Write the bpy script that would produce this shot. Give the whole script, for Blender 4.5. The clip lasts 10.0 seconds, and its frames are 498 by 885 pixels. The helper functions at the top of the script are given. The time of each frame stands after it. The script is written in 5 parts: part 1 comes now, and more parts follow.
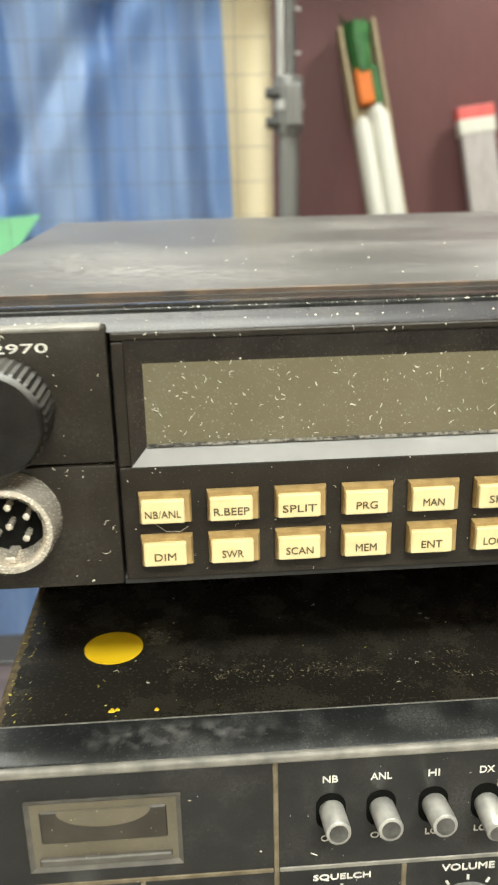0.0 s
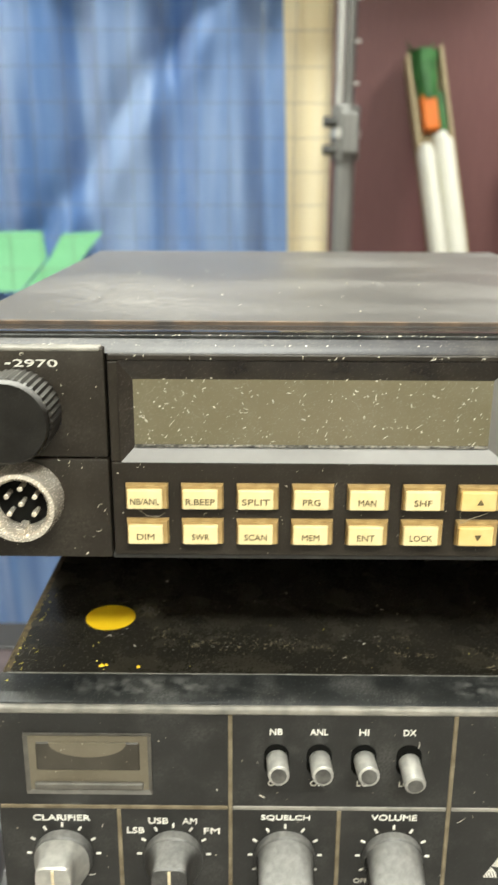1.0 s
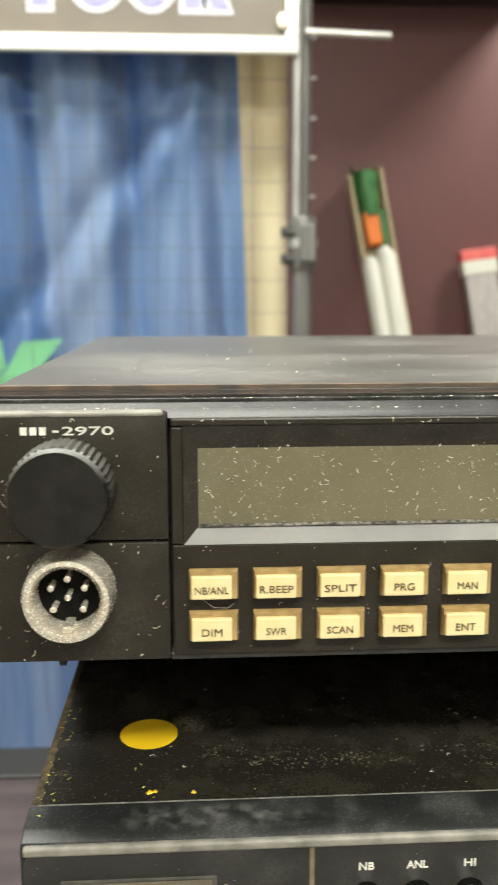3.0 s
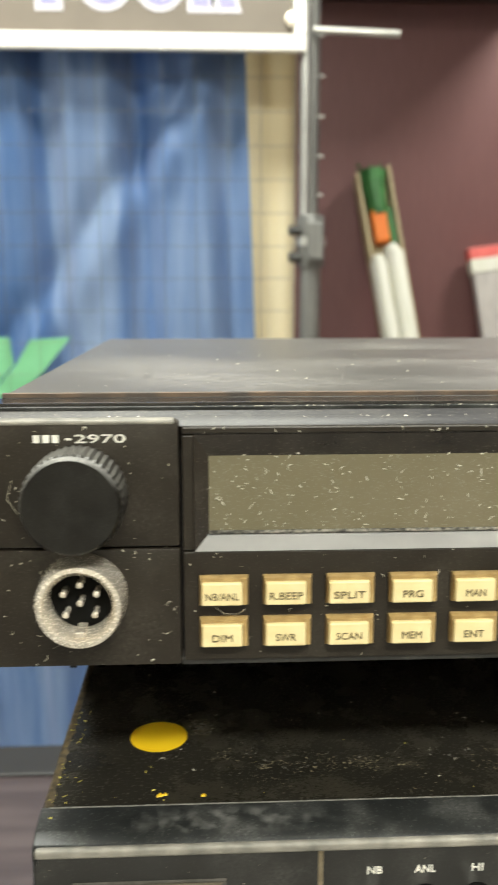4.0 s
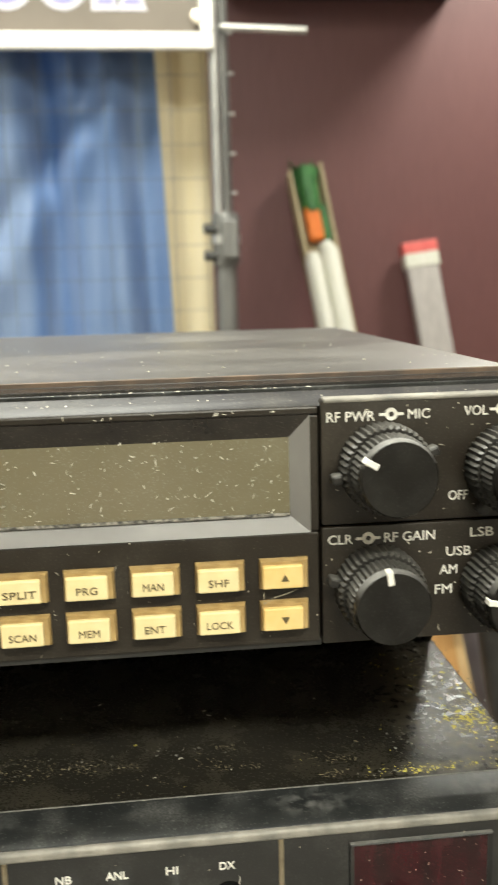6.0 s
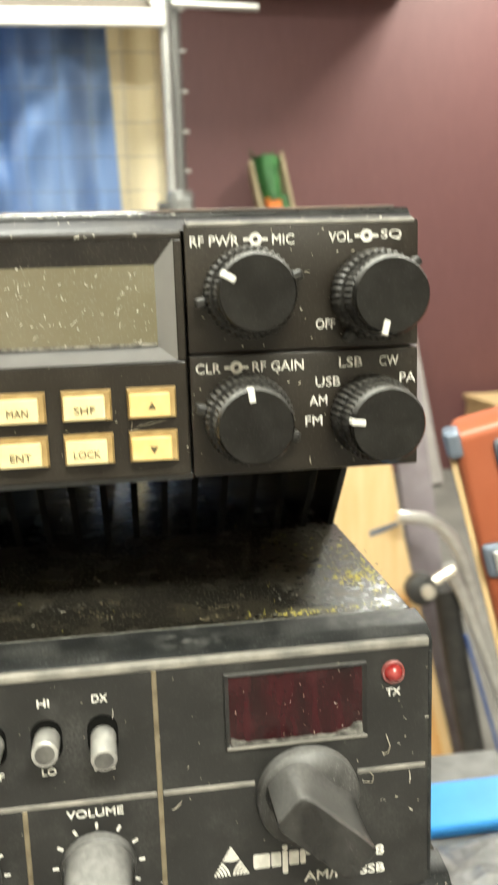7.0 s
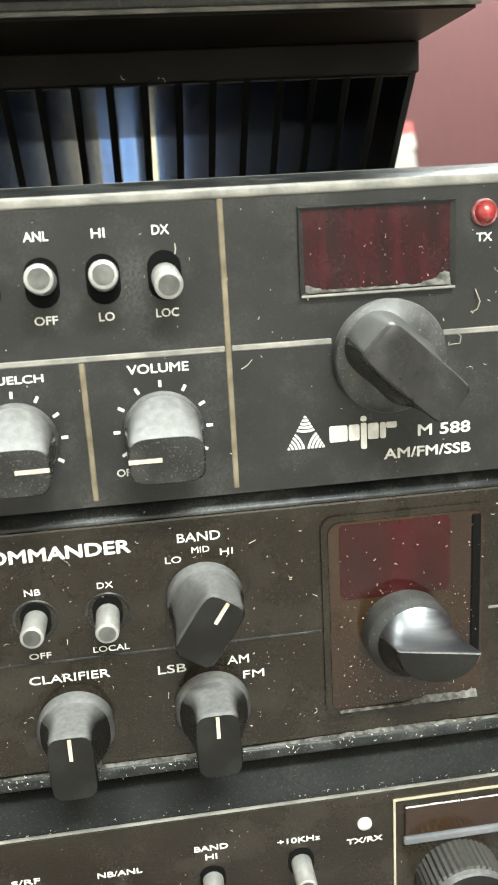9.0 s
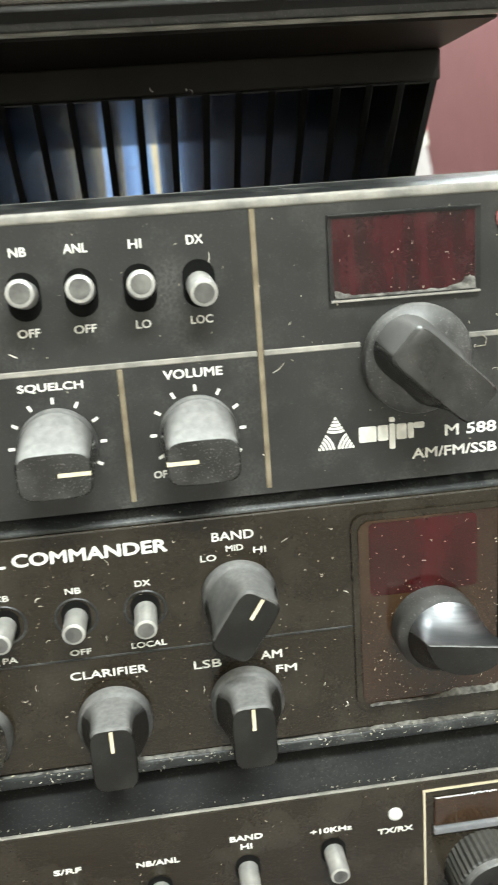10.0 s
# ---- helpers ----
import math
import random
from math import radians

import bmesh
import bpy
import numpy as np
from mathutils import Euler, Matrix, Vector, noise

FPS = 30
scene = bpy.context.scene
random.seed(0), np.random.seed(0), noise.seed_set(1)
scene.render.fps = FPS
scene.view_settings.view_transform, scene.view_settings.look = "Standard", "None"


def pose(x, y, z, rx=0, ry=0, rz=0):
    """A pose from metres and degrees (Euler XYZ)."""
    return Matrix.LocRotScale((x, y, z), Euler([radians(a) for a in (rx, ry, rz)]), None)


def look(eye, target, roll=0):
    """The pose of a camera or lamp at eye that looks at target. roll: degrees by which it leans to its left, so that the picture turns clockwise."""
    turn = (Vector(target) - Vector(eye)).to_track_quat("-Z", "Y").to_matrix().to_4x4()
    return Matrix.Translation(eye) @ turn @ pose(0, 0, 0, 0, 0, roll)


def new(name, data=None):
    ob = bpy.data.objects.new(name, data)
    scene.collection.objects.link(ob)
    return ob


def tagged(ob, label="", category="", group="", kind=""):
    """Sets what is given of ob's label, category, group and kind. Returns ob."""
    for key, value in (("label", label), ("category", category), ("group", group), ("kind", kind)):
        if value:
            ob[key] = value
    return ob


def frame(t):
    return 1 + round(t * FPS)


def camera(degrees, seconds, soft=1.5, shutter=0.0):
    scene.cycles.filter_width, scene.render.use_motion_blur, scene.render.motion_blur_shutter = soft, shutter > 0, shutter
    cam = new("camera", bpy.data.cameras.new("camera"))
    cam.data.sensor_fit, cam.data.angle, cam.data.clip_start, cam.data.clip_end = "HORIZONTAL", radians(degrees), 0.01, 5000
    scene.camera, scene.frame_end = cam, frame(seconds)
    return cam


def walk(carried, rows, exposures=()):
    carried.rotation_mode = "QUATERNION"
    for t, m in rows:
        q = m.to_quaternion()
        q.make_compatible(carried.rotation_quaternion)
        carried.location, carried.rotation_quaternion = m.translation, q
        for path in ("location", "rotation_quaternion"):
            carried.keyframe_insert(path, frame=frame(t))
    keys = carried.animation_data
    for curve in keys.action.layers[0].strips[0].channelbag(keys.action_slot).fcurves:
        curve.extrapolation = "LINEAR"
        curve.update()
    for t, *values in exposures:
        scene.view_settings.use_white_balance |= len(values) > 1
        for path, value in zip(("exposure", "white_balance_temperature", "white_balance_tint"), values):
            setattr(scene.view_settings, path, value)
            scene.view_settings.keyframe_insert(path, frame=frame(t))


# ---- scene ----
cam = camera(32.53, 10.0, soft=1.8, shutter=0.5)
PATH = [
    (0, (-0.0373, -0.1565, 0.2997), (0.0781, 1.7345, -0.3413), -1.33),
    (0.5, (-0.0378, -0.1801, 0.3067), (0.0185, 1.7210, -0.3119), -0.63),
    (1, (-0.0178, -0.1961, 0.3094), (-0.0284, 1.7113, -0.2920), 0.27),
    (1.5, (-0.0146, -0.1856, 0.3141), (0.0693, 1.7462, -0.1969), 0.18),
    (2, (-0.0180, -0.1738, 0.3122), (0.1439, 1.7834, -0.0665), -0.13),
    (2.5, (-0.0279, -0.1721, 0.2998), (0.1388, 1.7869, -0.0668), 0.08),
    (2.7, (-0.0391, -0.1711, 0.2942), (0.1035, 1.7926, -0.0572), -0.07),
    (3.8, (-0.0523, -0.1731, 0.2962), (0.0318, 1.7926, -0.0631), 0.05),
    (4, (-0.0481, -0.1726, 0.2969), (0.0459, 1.7925, -0.0627), -0.03),
    (4.5, (-0.0270, -0.1663, 0.2963), (0.0980, 1.7981, -0.0583), -0.45),
    (5, (-0.0124, -0.1676, 0.2955), (0.1474, 1.7936, -0.0627), -1.16),
    (6.3, (0.0222, -0.1716, 0.2902), (0.2383, 1.7838, -0.0701), -1.80),
    (6.5, (0.0267, -0.1729, 0.2822), (0.2582, 1.7808, -0.0775), -2.10),
    (7, (0.0354, -0.1796, 0.2556), (0.3048, 1.7679, -0.1115), -1.87),
    (7.5, (0.0285, -0.1785, 0.2268), (0.3390, 1.7355, -0.2560), -1.25),
    (8, (0.0165, -0.1727, 0.1774), (0.2792, 1.7693, -0.2223), -1.50),
    (8.5, (0.0168, -0.1723, 0.1702), (0.2661, 1.7527, -0.3118), -2.19),
    (9, (0.0190, -0.1763, 0.1703), (0.2496, 1.7354, -0.3705), -3.22),
    (9.5, (0.0193, -0.1774, 0.1711), (0.2574, 1.7323, -0.3734), -3.77),
    (10, (0.0145, -0.1813, 0.1727), (0.2113, 1.7340, -0.3686), -4.10),
]
EXPOSURES = ((0.0, -0.04, 6500, 12), (1.5, 0.04, 6550, 12), (2.5, -0.22, 6600, 12), (4.0, -0.21, 6600, 12), (5.0, -0.25, 6750, 12), (6.5, -0.07, 6750, 12), (7.0, 0.27, 6700, 11), (7.5, 0.66, 6650, 11), (8.0, 0.85, 6350, 11), (8.5, 0.9, 6150, 11), (9.0, 0.7, 6000, 11), (10.0, 0.58, 5950, 11))
walk(cam, [(t, look(eye, target, roll)) for t, eye, target, roll in PATH], EXPOSURES)
cam.data.dof.use_dof = True
cam.data.dof.focus_distance = 0.20
cam.data.dof.aperture_fstop = 36.0

# ---- world and lamps ----
world = bpy.data.worlds.new("room_air")
scene.world = world
world.use_nodes = True
world.node_tree.nodes["Background"].inputs["Color"].default_value = (0.98, 1.0, 0.92, 1)
world.node_tree.nodes["Background"].inputs["Strength"].default_value = 0.35
CEILING = 2.40


def ceiling_lamp(x, y, w, h, watts, colour=(0.96, 1.0, 0.90)):
    data = bpy.data.lights.new("panel_light", "AREA")
    data.shape, data.size, data.size_y, data.energy, data.color = "RECTANGLE", w, h, watts, colour
    ob = new("panel_light", data)
    ob.matrix_world = pose(x, y, CEILING - 0.03)
    return ob


LAMPS = [(0.45, -1.95, 1.5, 0.4), (-0.5, 0.40, 1.2, 0.6), (2.05, 3.15, 0.6, 0.25)]
WATTS = [172, 142, 84]
for (lx, ly, lw, lh), watts in zip(LAMPS, WATTS):
    ceiling_lamp(lx, ly, lw, lh, watts)

# ---- materials ----
def material(name, base, rough=0.5, metal=0.0, second=None, scale=40.0, mix=0.5, bump=0.0, bump_scale=300.0,
             dust=0.0, dust_colour=(0.42, 0.38, 0.31), dust_scale=160.0, top_dust=0.0, coat=0.0, alpha_glass=0.0, sheen=0.0,
             streak=None, spec=0.5, haze=0.0, haze_scale=45.0, haze_streak=None, stain=()):
    """A procedural surface: two tones by noise, fine relief, dust in spots, and dust settled on what faces up."""
    m = bpy.data.materials.new(name)
    m.use_nodes = True
    nt = m.node_tree
    b = nt.nodes["Principled BSDF"]
    tex = nt.nodes.new("ShaderNodeTexCoord")
    link = nt.links.new
    b.inputs["Metallic"].default_value = metal
    b.inputs["Roughness"].default_value = rough
    b.inputs["Coat Weight"].default_value = coat
    b.inputs["Transmission Weight"].default_value = alpha_glass
    b.inputs["Sheen Weight"].default_value = sheen
    b.inputs["Specular IOR Level"].default_value = spec
    colour = None

    def rgb(c):
        n = nt.nodes.new("ShaderNodeRGB")
        n.outputs[0].default_value = (*c, 1)
        return n.outputs[0]

    def noise_node(s, detail=4.0, vec=None):
        n = nt.nodes.new("ShaderNodeTexNoise")
        n.inputs["Scale"].default_value, n.inputs["Detail"].default_value = s, detail
        link(vec or tex.outputs["Object"], n.inputs["Vector"])
        return n.outputs["Fac"]

    def ramp(fac, lo, hi, top=1.0):
        n = nt.nodes.new("ShaderNodeMapRange")
        n.inputs["From Min"].default_value, n.inputs["From Max"].default_value = lo, hi
        n.inputs["To Max"].default_value = top
        link(fac, n.inputs["Value"])
        return n.outputs["Result"]

    def blend(fac, a, c):
        n = nt.nodes.new("ShaderNodeMix")
        n.data_type = "RGBA"
        link(fac, n.inputs["Factor"])
        link(a, n.inputs[6])
        link(c, n.inputs[7])
        return n.outputs[2]

    colour = rgb(base)
    if second:
        vec = None
        if streak:
            mp = nt.nodes.new("ShaderNodeMapping")
            mp.inputs["Scale"].default_value = streak
            link(tex.outputs["Object"], mp.inputs["Vector"])
            vec = mp.outputs["Vector"]
        colour = blend(ramp(noise_node(scale, 5.0, vec), 0.5 - 0.3 * (1 - mix), 0.5 + 0.3 * (1 - mix)), colour, rgb(second))
    rough_in = None
    if dust or top_dust or haze:
        fac = None
        if dust:
            spots = ramp(noise_node(dust_scale * 3.0, 3.0), 0.60, 0.74, dust)
            film = ramp(noise_node(dust_scale * 0.12, 4.0), 0.40, 0.80, dust * 0.16)
            add = nt.nodes.new("ShaderNodeMath")
            add.operation, add.use_clamp = "ADD", True
            link(spots, add.inputs[0])
            link(film, add.inputs[1])
            fac = add.outputs[0]
        if top_dust:
            geo = nt.nodes.new("ShaderNodeNewGeometry")
            sep = nt.nodes.new("ShaderNodeSeparateXYZ")
            link(geo.outputs["Normal"], sep.inputs[0])
            up = ramp(sep.outputs["Z"], 0.25, 0.95, top_dust)
            mul = nt.nodes.new("ShaderNodeMath")
            mul.operation = "MULTIPLY"
            link(up, mul.inputs[0])
            link(ramp(noise_node(dust_scale * 0.8, 6.0), -0.30, 0.66), mul.inputs[1])
            if fac is None:
                fac = mul.outputs[0]
            else:
                mx = nt.nodes.new("ShaderNodeMath")
                mx.operation = "MAXIMUM"
                link(fac, mx.inputs[0])
                link(mul.outputs[0], mx.inputs[1])
                fac = mx.outputs[0]
        if haze:
            hv = None
            if haze_streak:
                hm = nt.nodes.new("ShaderNodeMapping")
                hm.inputs["Scale"].default_value = haze_streak
                link(tex.outputs["Object"], hm.inputs["Vector"])
                hv = hm.outputs["Vector"]
            cloud = ramp(noise_node(haze_scale, 9.0, hv), 0.47, 0.78, haze)
            grit = nt.nodes.new("ShaderNodeMath")
            grit.operation = "MULTIPLY"
            link(cloud, grit.inputs[0])
            link(ramp(noise_node(haze_scale * 22, 4.0), 0.30, 0.66), grit.inputs[1])
            both = nt.nodes.new("ShaderNodeMath")
            both.operation, both.use_clamp = "ADD", True
            link(grit.outputs[0], both.inputs[0])
            if fac is not None:
                link(fac, both.inputs[1])
            fac = both.outputs[0]
        for sx, sy, rx, ry in stain:
            sm = nt.nodes.new("ShaderNodeMapping")
            sm.inputs["Scale"].default_value = (1 / rx, 1 / ry, 0)
            sm.inputs["Location"].default_value = (-sx / rx, -sy / ry, 0)
            link(tex.outputs["Object"], sm.inputs["Vector"])
            far = nt.nodes.new("ShaderNodeVectorMath")
            far.operation = "LENGTH"
            link(sm.outputs["Vector"], far.inputs[0])
            spot = nt.nodes.new("ShaderNodeMath")
            spot.operation = "MULTIPLY"
            link(ramp(far.outputs["Value"], 1.0, 0.35), spot.inputs[0])
            link(ramp(noise_node(330.0, 7.0), 0.42, 0.72, 0.55), spot.inputs[1])
            top = nt.nodes.new("ShaderNodeMath")
            top.operation = "MAXIMUM"
            link(spot.outputs[0], top.inputs[0])
            link(fac, top.inputs[1])
            fac = top.outputs[0]
        colour = blend(fac, colour, rgb(dust_colour))
        r = nt.nodes.new("ShaderNodeMapRange")
        r.inputs["To Min"].default_value, r.inputs["To Max"].default_value = rough, 0.9
        link(fac, r.inputs["Value"])
        link(r.outputs["Result"], b.inputs["Roughness"])
        if metal:
            r2 = nt.nodes.new("ShaderNodeMapRange")
            r2.inputs["To Min"].default_value, r2.inputs["To Max"].default_value = metal, 0.0
            link(fac, r2.inputs["Value"])
            link(r2.outputs["Result"], b.inputs["Metallic"])
    link(colour, b.inputs["Base Color"])
    if bump:
        bn = nt.nodes.new("ShaderNodeBump")
        bn.inputs["Strength"].default_value, bn.inputs["Distance"].default_value = bump, 0.0004
        link(noise_node(bump_scale, 3.0), bn.inputs["Height"])
        link(bn.outputs["Normal"], b.inputs["Normal"])
    return m


PANEL = material("black_panel_plastic", (0.0150, 0.0112, 0.0078), 0.30, second=(0.0185, 0.0145, 0.0105), scale=90, bump=0.10, bump_scale=2500, dust=0.12, dust_scale=800, spec=0.34, haze=0.08, haze_scale=60)
PANEL_DUSTY = material("dusty_black_plastic", (0.0165, 0.0160, 0.0150), 0.30, second=(0.022, 0.0215, 0.0205), scale=60, bump=0.10, bump_scale=2500, dust=0.06, dust_scale=800, top_dust=0.4, spec=0.42, haze=0.13, haze_scale=80, dust_colour=(0.36, 0.35, 0.32))
GLOSS = material("satin_dark_trim", (0.022, 0.021, 0.022), 0.42, second=(0.034, 0.033, 0.036), scale=40, dust=0.22, dust_scale=700, spec=0.26, haze=0.2, haze_scale=60)
MIRROR_BLACK = material("polished_black_strip", (0.012, 0.011, 0.011), 0.07, second=(0.016, 0.015, 0.015), scale=60, dust=0.12, dust_scale=700, spec=0.55, haze=0.10, haze_scale=90)
CASE_TOP = material("worn_black_steel", (0.042, 0.040, 0.039), 0.30, second=(0.060, 0.057, 0.055), scale=9, mix=0.2, bump=0.05, bump_scale=2400, dust=0.25, dust_scale=600, top_dust=0.10, dust_colour=(0.40, 0.38, 0.35), haze=0.42, haze_scale=15, haze_streak=(0.8, 1.15, 1))
LACQUER = material("dirty_black_lacquer", (0.0122, 0.0110, 0.0086), 0.26, second=(0.017, 0.0152, 0.012), scale=42, mix=0.3, dust=0.14, dust_scale=420, dust_colour=(0.20, 0.17, 0.11), spec=0.22, haze=0.11, haze_scale=95, stain=((0.094, 0.050, 0.026, 0.046), (0.088, 0.0165, 0.034, 0.0040), (-0.0512, 0.0485, 0.008, 0.006)))
BEVEL = material("dusty_bevel", (0.0105, 0.0115, 0.0115), 0.34, second=(0.018, 0.0195, 0.0195), scale=110, mix=0.35, dust=0.30, dust_scale=520, dust_colour=(0.23, 0.228, 0.215), spec=0.28, haze=0.42, haze_scale=85, stain=((0.046, 0.008, 0.012, 0.006), (-0.045, 0.007, 0.030, 0.005), (0.090, 0.009, 0.018, 0.006)))
RIM = material("dusty_and_lit_rim", (0.13, 0.125, 0.11), 0.55, second=(0.31, 0.29, 0.25), scale=130, mix=0.35, bump=0.4, bump_scale=900)
GROOVE = material("tan_dust_groove", (0.105, 0.080, 0.045), 0.8, second=(0.23, 0.19, 0.125), scale=160, mix=0.4, bump=0.3, bump_scale=900)
LCD = material("grey_green_display", (0.118, 0.106, 0.058), 0.20, second=(0.155, 0.132, 0.082), scale=14, mix=0.3, dust=0.25, dust_scale=1000, coat=0.25, haze=0.08, haze_scale=70, dust_colour=(0.46, 0.44, 0.36))
CREAM = material("cream_key", (0.72, 0.57, 0.27), 0.45, second=(0.78, 0.65, 0.37), scale=120, bump=0.05)
AMBER = material("amber_key_side", (0.27, 0.17, 0.06), 0.3, second=(0.42, 0.29, 0.12), scale=300, dust=0.2, dust_scale=700)
INK = material("dark_print", (0.10, 0.075, 0.03), 0.6)
WHITE = material("white_print", (0.80, 0.78, 0.72), 0.6, second=(0.62, 0.60, 0.54), scale=500)
KNOB = material("black_knob_rubber", (0.013, 0.012, 0.011), 0.36, second=(0.019, 0.0175, 0.016), scale=150, dust=0.2, dust_scale=900, top_dust=0.26, dust_colour=(0.26, 0.25, 0.22), haze=0.10, haze_scale=130, spec=0.35)
KNOB_FACE = material("black_knob_cap", (0.010, 0.009, 0.008), 0.22, second=(0.013, 0.012, 0.0105), scale=120, dust=0.05, dust_scale=1000, top_dust=0.62, dust_colour=(0.34, 0.335, 0.32), spec=0.22, haze=0.04, haze_scale=150)
KNOB_DUSTY = material("dust_coated_knob", (0.026, 0.025, 0.024), 0.34, second=(0.038, 0.037, 0.035), scale=220, dust=0.55, dust_scale=900, top_dust=0.6, dust_colour=(0.33, 0.325, 0.31), haze=0.25, haze_scale=180)
KNOB_TOP = material("dust_topped_knob", (0.015, 0.014, 0.013), 0.20, second=(0.021, 0.020, 0.018), scale=150, dust=0.25, dust_scale=800, top_dust=0.75, dust_colour=(0.33, 0.325, 0.31), haze=0.10, haze_scale=180)
POINTER = material("cream_pointer_paint", (0.76, 0.66, 0.46), 0.5, second=(0.62, 0.52, 0.34), scale=400)
TUBE = material("bright_tube", (0.72, 0.71, 0.68), 0.28, 0.7, second=(0.58, 0.57, 0.54), scale=60)
KNOB_BAR = material("worn_black_bar", (0.014, 0.013, 0.012), 0.22, second=(0.019, 0.018, 0.016), scale=150, dust=0.06, dust_scale=1200, top_dust=0.42, dust_colour=(0.33, 0.325, 0.31), haze=0.10, haze_scale=160)
KNOB_SPECK = material("speckled_black_skirt", (0.014, 0.0135, 0.0125), 0.40, second=(0.021, 0.020, 0.0185), scale=180, dust=0.5, dust_scale=650, top_dust=0.16, dust_colour=(0.30, 0.295, 0.28), haze=0.10, haze_scale=200)
RED_DIM = material("dim_red_filter", (0.042, 0.0026, 0.0032), 0.12, second=(0.018, 0.0030, 0.0022), scale=70, streak=(1, 1, 0.35), dust=0.05, dust_scale=1100, spec=0.45)
CHROME = material("worn_chrome", (0.62, 0.60, 0.55), 0.22, 1.0, second=(0.45, 0.43, 0.38), scale=180, dust=0.3, dust_scale=400)
NICKEL = material("dull_nickel", (0.88, 0.82, 0.72), 0.27, 0.68, second=(0.74, 0.67, 0.57), scale=150, dust=0.05, dust_scale=700, dust_colour=(0.5, 0.46, 0.4))
SWITCH = material("worn_grey_switch", (0.36, 0.35, 0.33), 0.32, 0.45, second=(0.52, 0.51, 0.47), scale=260, bump=0.1, dust=0.2, dust_scale=700)
HOLE = material("black_opening", (0.006, 0.006, 0.0055), 0.8, spec=0.05)
RED_GLASS = material("dark_red_filter", (0.034, 0.0016, 0.0040), 0.12, second=(0.007, 0.001, 0.0015), scale=75, streak=(2.5, 1, 0.5), dust=0.10, dust_scale=1100, spec=0.4, dust_colour=(0.35, 0.2, 0.18), haze=0.06, haze_scale=110)
RED_LAMP = material("red_lamp_lens", (0.26, 0.018, 0.018), 0.12, coat=0.6, second=(0.40, 0.07, 0.06), scale=300)
LAMP_RING = material("pale_lamp_ring", (0.42, 0.20, 0.19), 0.25, second=(0.30, 0.08, 0.07), scale=500, coat=0.3)
FIN = material("satin_black_fin", (0.009, 0.009, 0.0085), 0.25, second=(0.013, 0.013, 0.012), scale=80, spec=0.18)
SINK = material("flat_black_casting", (0.013, 0.011, 0.009), 0.55, second=(0.019, 0.0165, 0.0135), scale=60, spec=0.15)
YELLOW = material("yellow_sticker", (0.80, 0.52, 0.015), 0.45, second=(0.74, 0.47, 0.01), scale=60)
LINT_PALE = material("bright_lint", (0.80, 0.76, 0.66), 0.8, second=(0.55, 0.50, 0.40), scale=600)
# Streaked light and dark tones paint reflection bands along the chrome slope.
STEEL_BLUE = material("blued_chrome", (0.66, 0.68, 0.70), 0.36, 1.0, second=(0.36, 0.385, 0.41), scale=90, streak=(0.6, 1, 9), dust=0.10, dust_scale=900, haze=0.06, haze_scale=200)
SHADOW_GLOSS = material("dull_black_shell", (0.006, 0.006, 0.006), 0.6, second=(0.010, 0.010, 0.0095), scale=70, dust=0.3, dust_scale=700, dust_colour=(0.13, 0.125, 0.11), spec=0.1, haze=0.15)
YELLOW_PAINT = material("yellow_paint_specks", (0.50, 0.42, 0.06), 0.7, second=(0.66, 0.58, 0.12), scale=900)
GREY_GRIME = material("grey_grime", (0.11, 0.108, 0.095), 0.9, second=(0.19, 0.185, 0.165), scale=700)
DUST_HEAP = material("grey_dust_heap", (0.17, 0.163, 0.145), 0.95, second=(0.045, 0.042, 0.036), scale=520, mix=0.6, bump=0.6, bump_scale=1500)
DEEP_CREAM = material("deep_amber_cream_key", (0.70, 0.46, 0.15), 0.42, second=(0.76, 0.55, 0.24), scale=120, bump=0.05)
LEVER_END = material("dished_lever_end", (0.085, 0.083, 0.078), 0.28, 0.5, second=(0.17, 0.165, 0.155), scale=300)
SMUDGE = material("tan_smudge", (0.17, 0.14, 0.08), 0.9, second=(0.07, 0.058, 0.036), scale=700)
LINT = material("pale_lint", (0.46, 0.42, 0.33), 0.8, second=(0.26, 0.23, 0.17), scale=600)
METER_GLASS = material("hazy_meter_window", (0.105, 0.088, 0.060), 0.35, second=(0.15, 0.13, 0.092), scale=45, dust=0.15, dust_scale=900)
METER_FRAME = material("grey_meter_frame", (0.075, 0.070, 0.060), 0.55, second=(0.12, 0.11, 0.095), scale=200)
BROWN_GLASS = material("brown_smoked_window", (0.034, 0.0175, 0.0068), 0.12, second=(0.020, 0.0085, 0.0040), scale=38, streak=(1, 1, 0.4), dust=0.06, dust_scale=900, spec=0.55)


# ---- mesh helpers ----
def part(name, bm, mat, parent, label="", smooth=False):
    """Links a bmesh as one mesh object under a thing or a part."""
    me = bpy.data.meshes.new(name)
    bmesh.ops.recalc_face_normals(bm, faces=bm.faces)
    bm.to_mesh(me)
    bm.free()
    me.materials.append(mat)
    if smooth:
        for p in me.polygons:
            p.use_smooth = True
        me.set_sharp_from_angle(angle=radians(40))
    ob = new(name, me)
    ob.parent = parent
    return tagged(ob, label)


def share(name, me, parent, m):
    ob = new(name, me)
    ob.parent = parent
    ob.matrix_basis = m
    return ob


def thing(name, label, category, group="", at=(0, 0, 0), kind=""):
    ob = new(name)
    ob.empty_display_size = 0.02
    ob.matrix_basis = Matrix.Translation(at)
    return tagged(ob, label, category, group, kind)


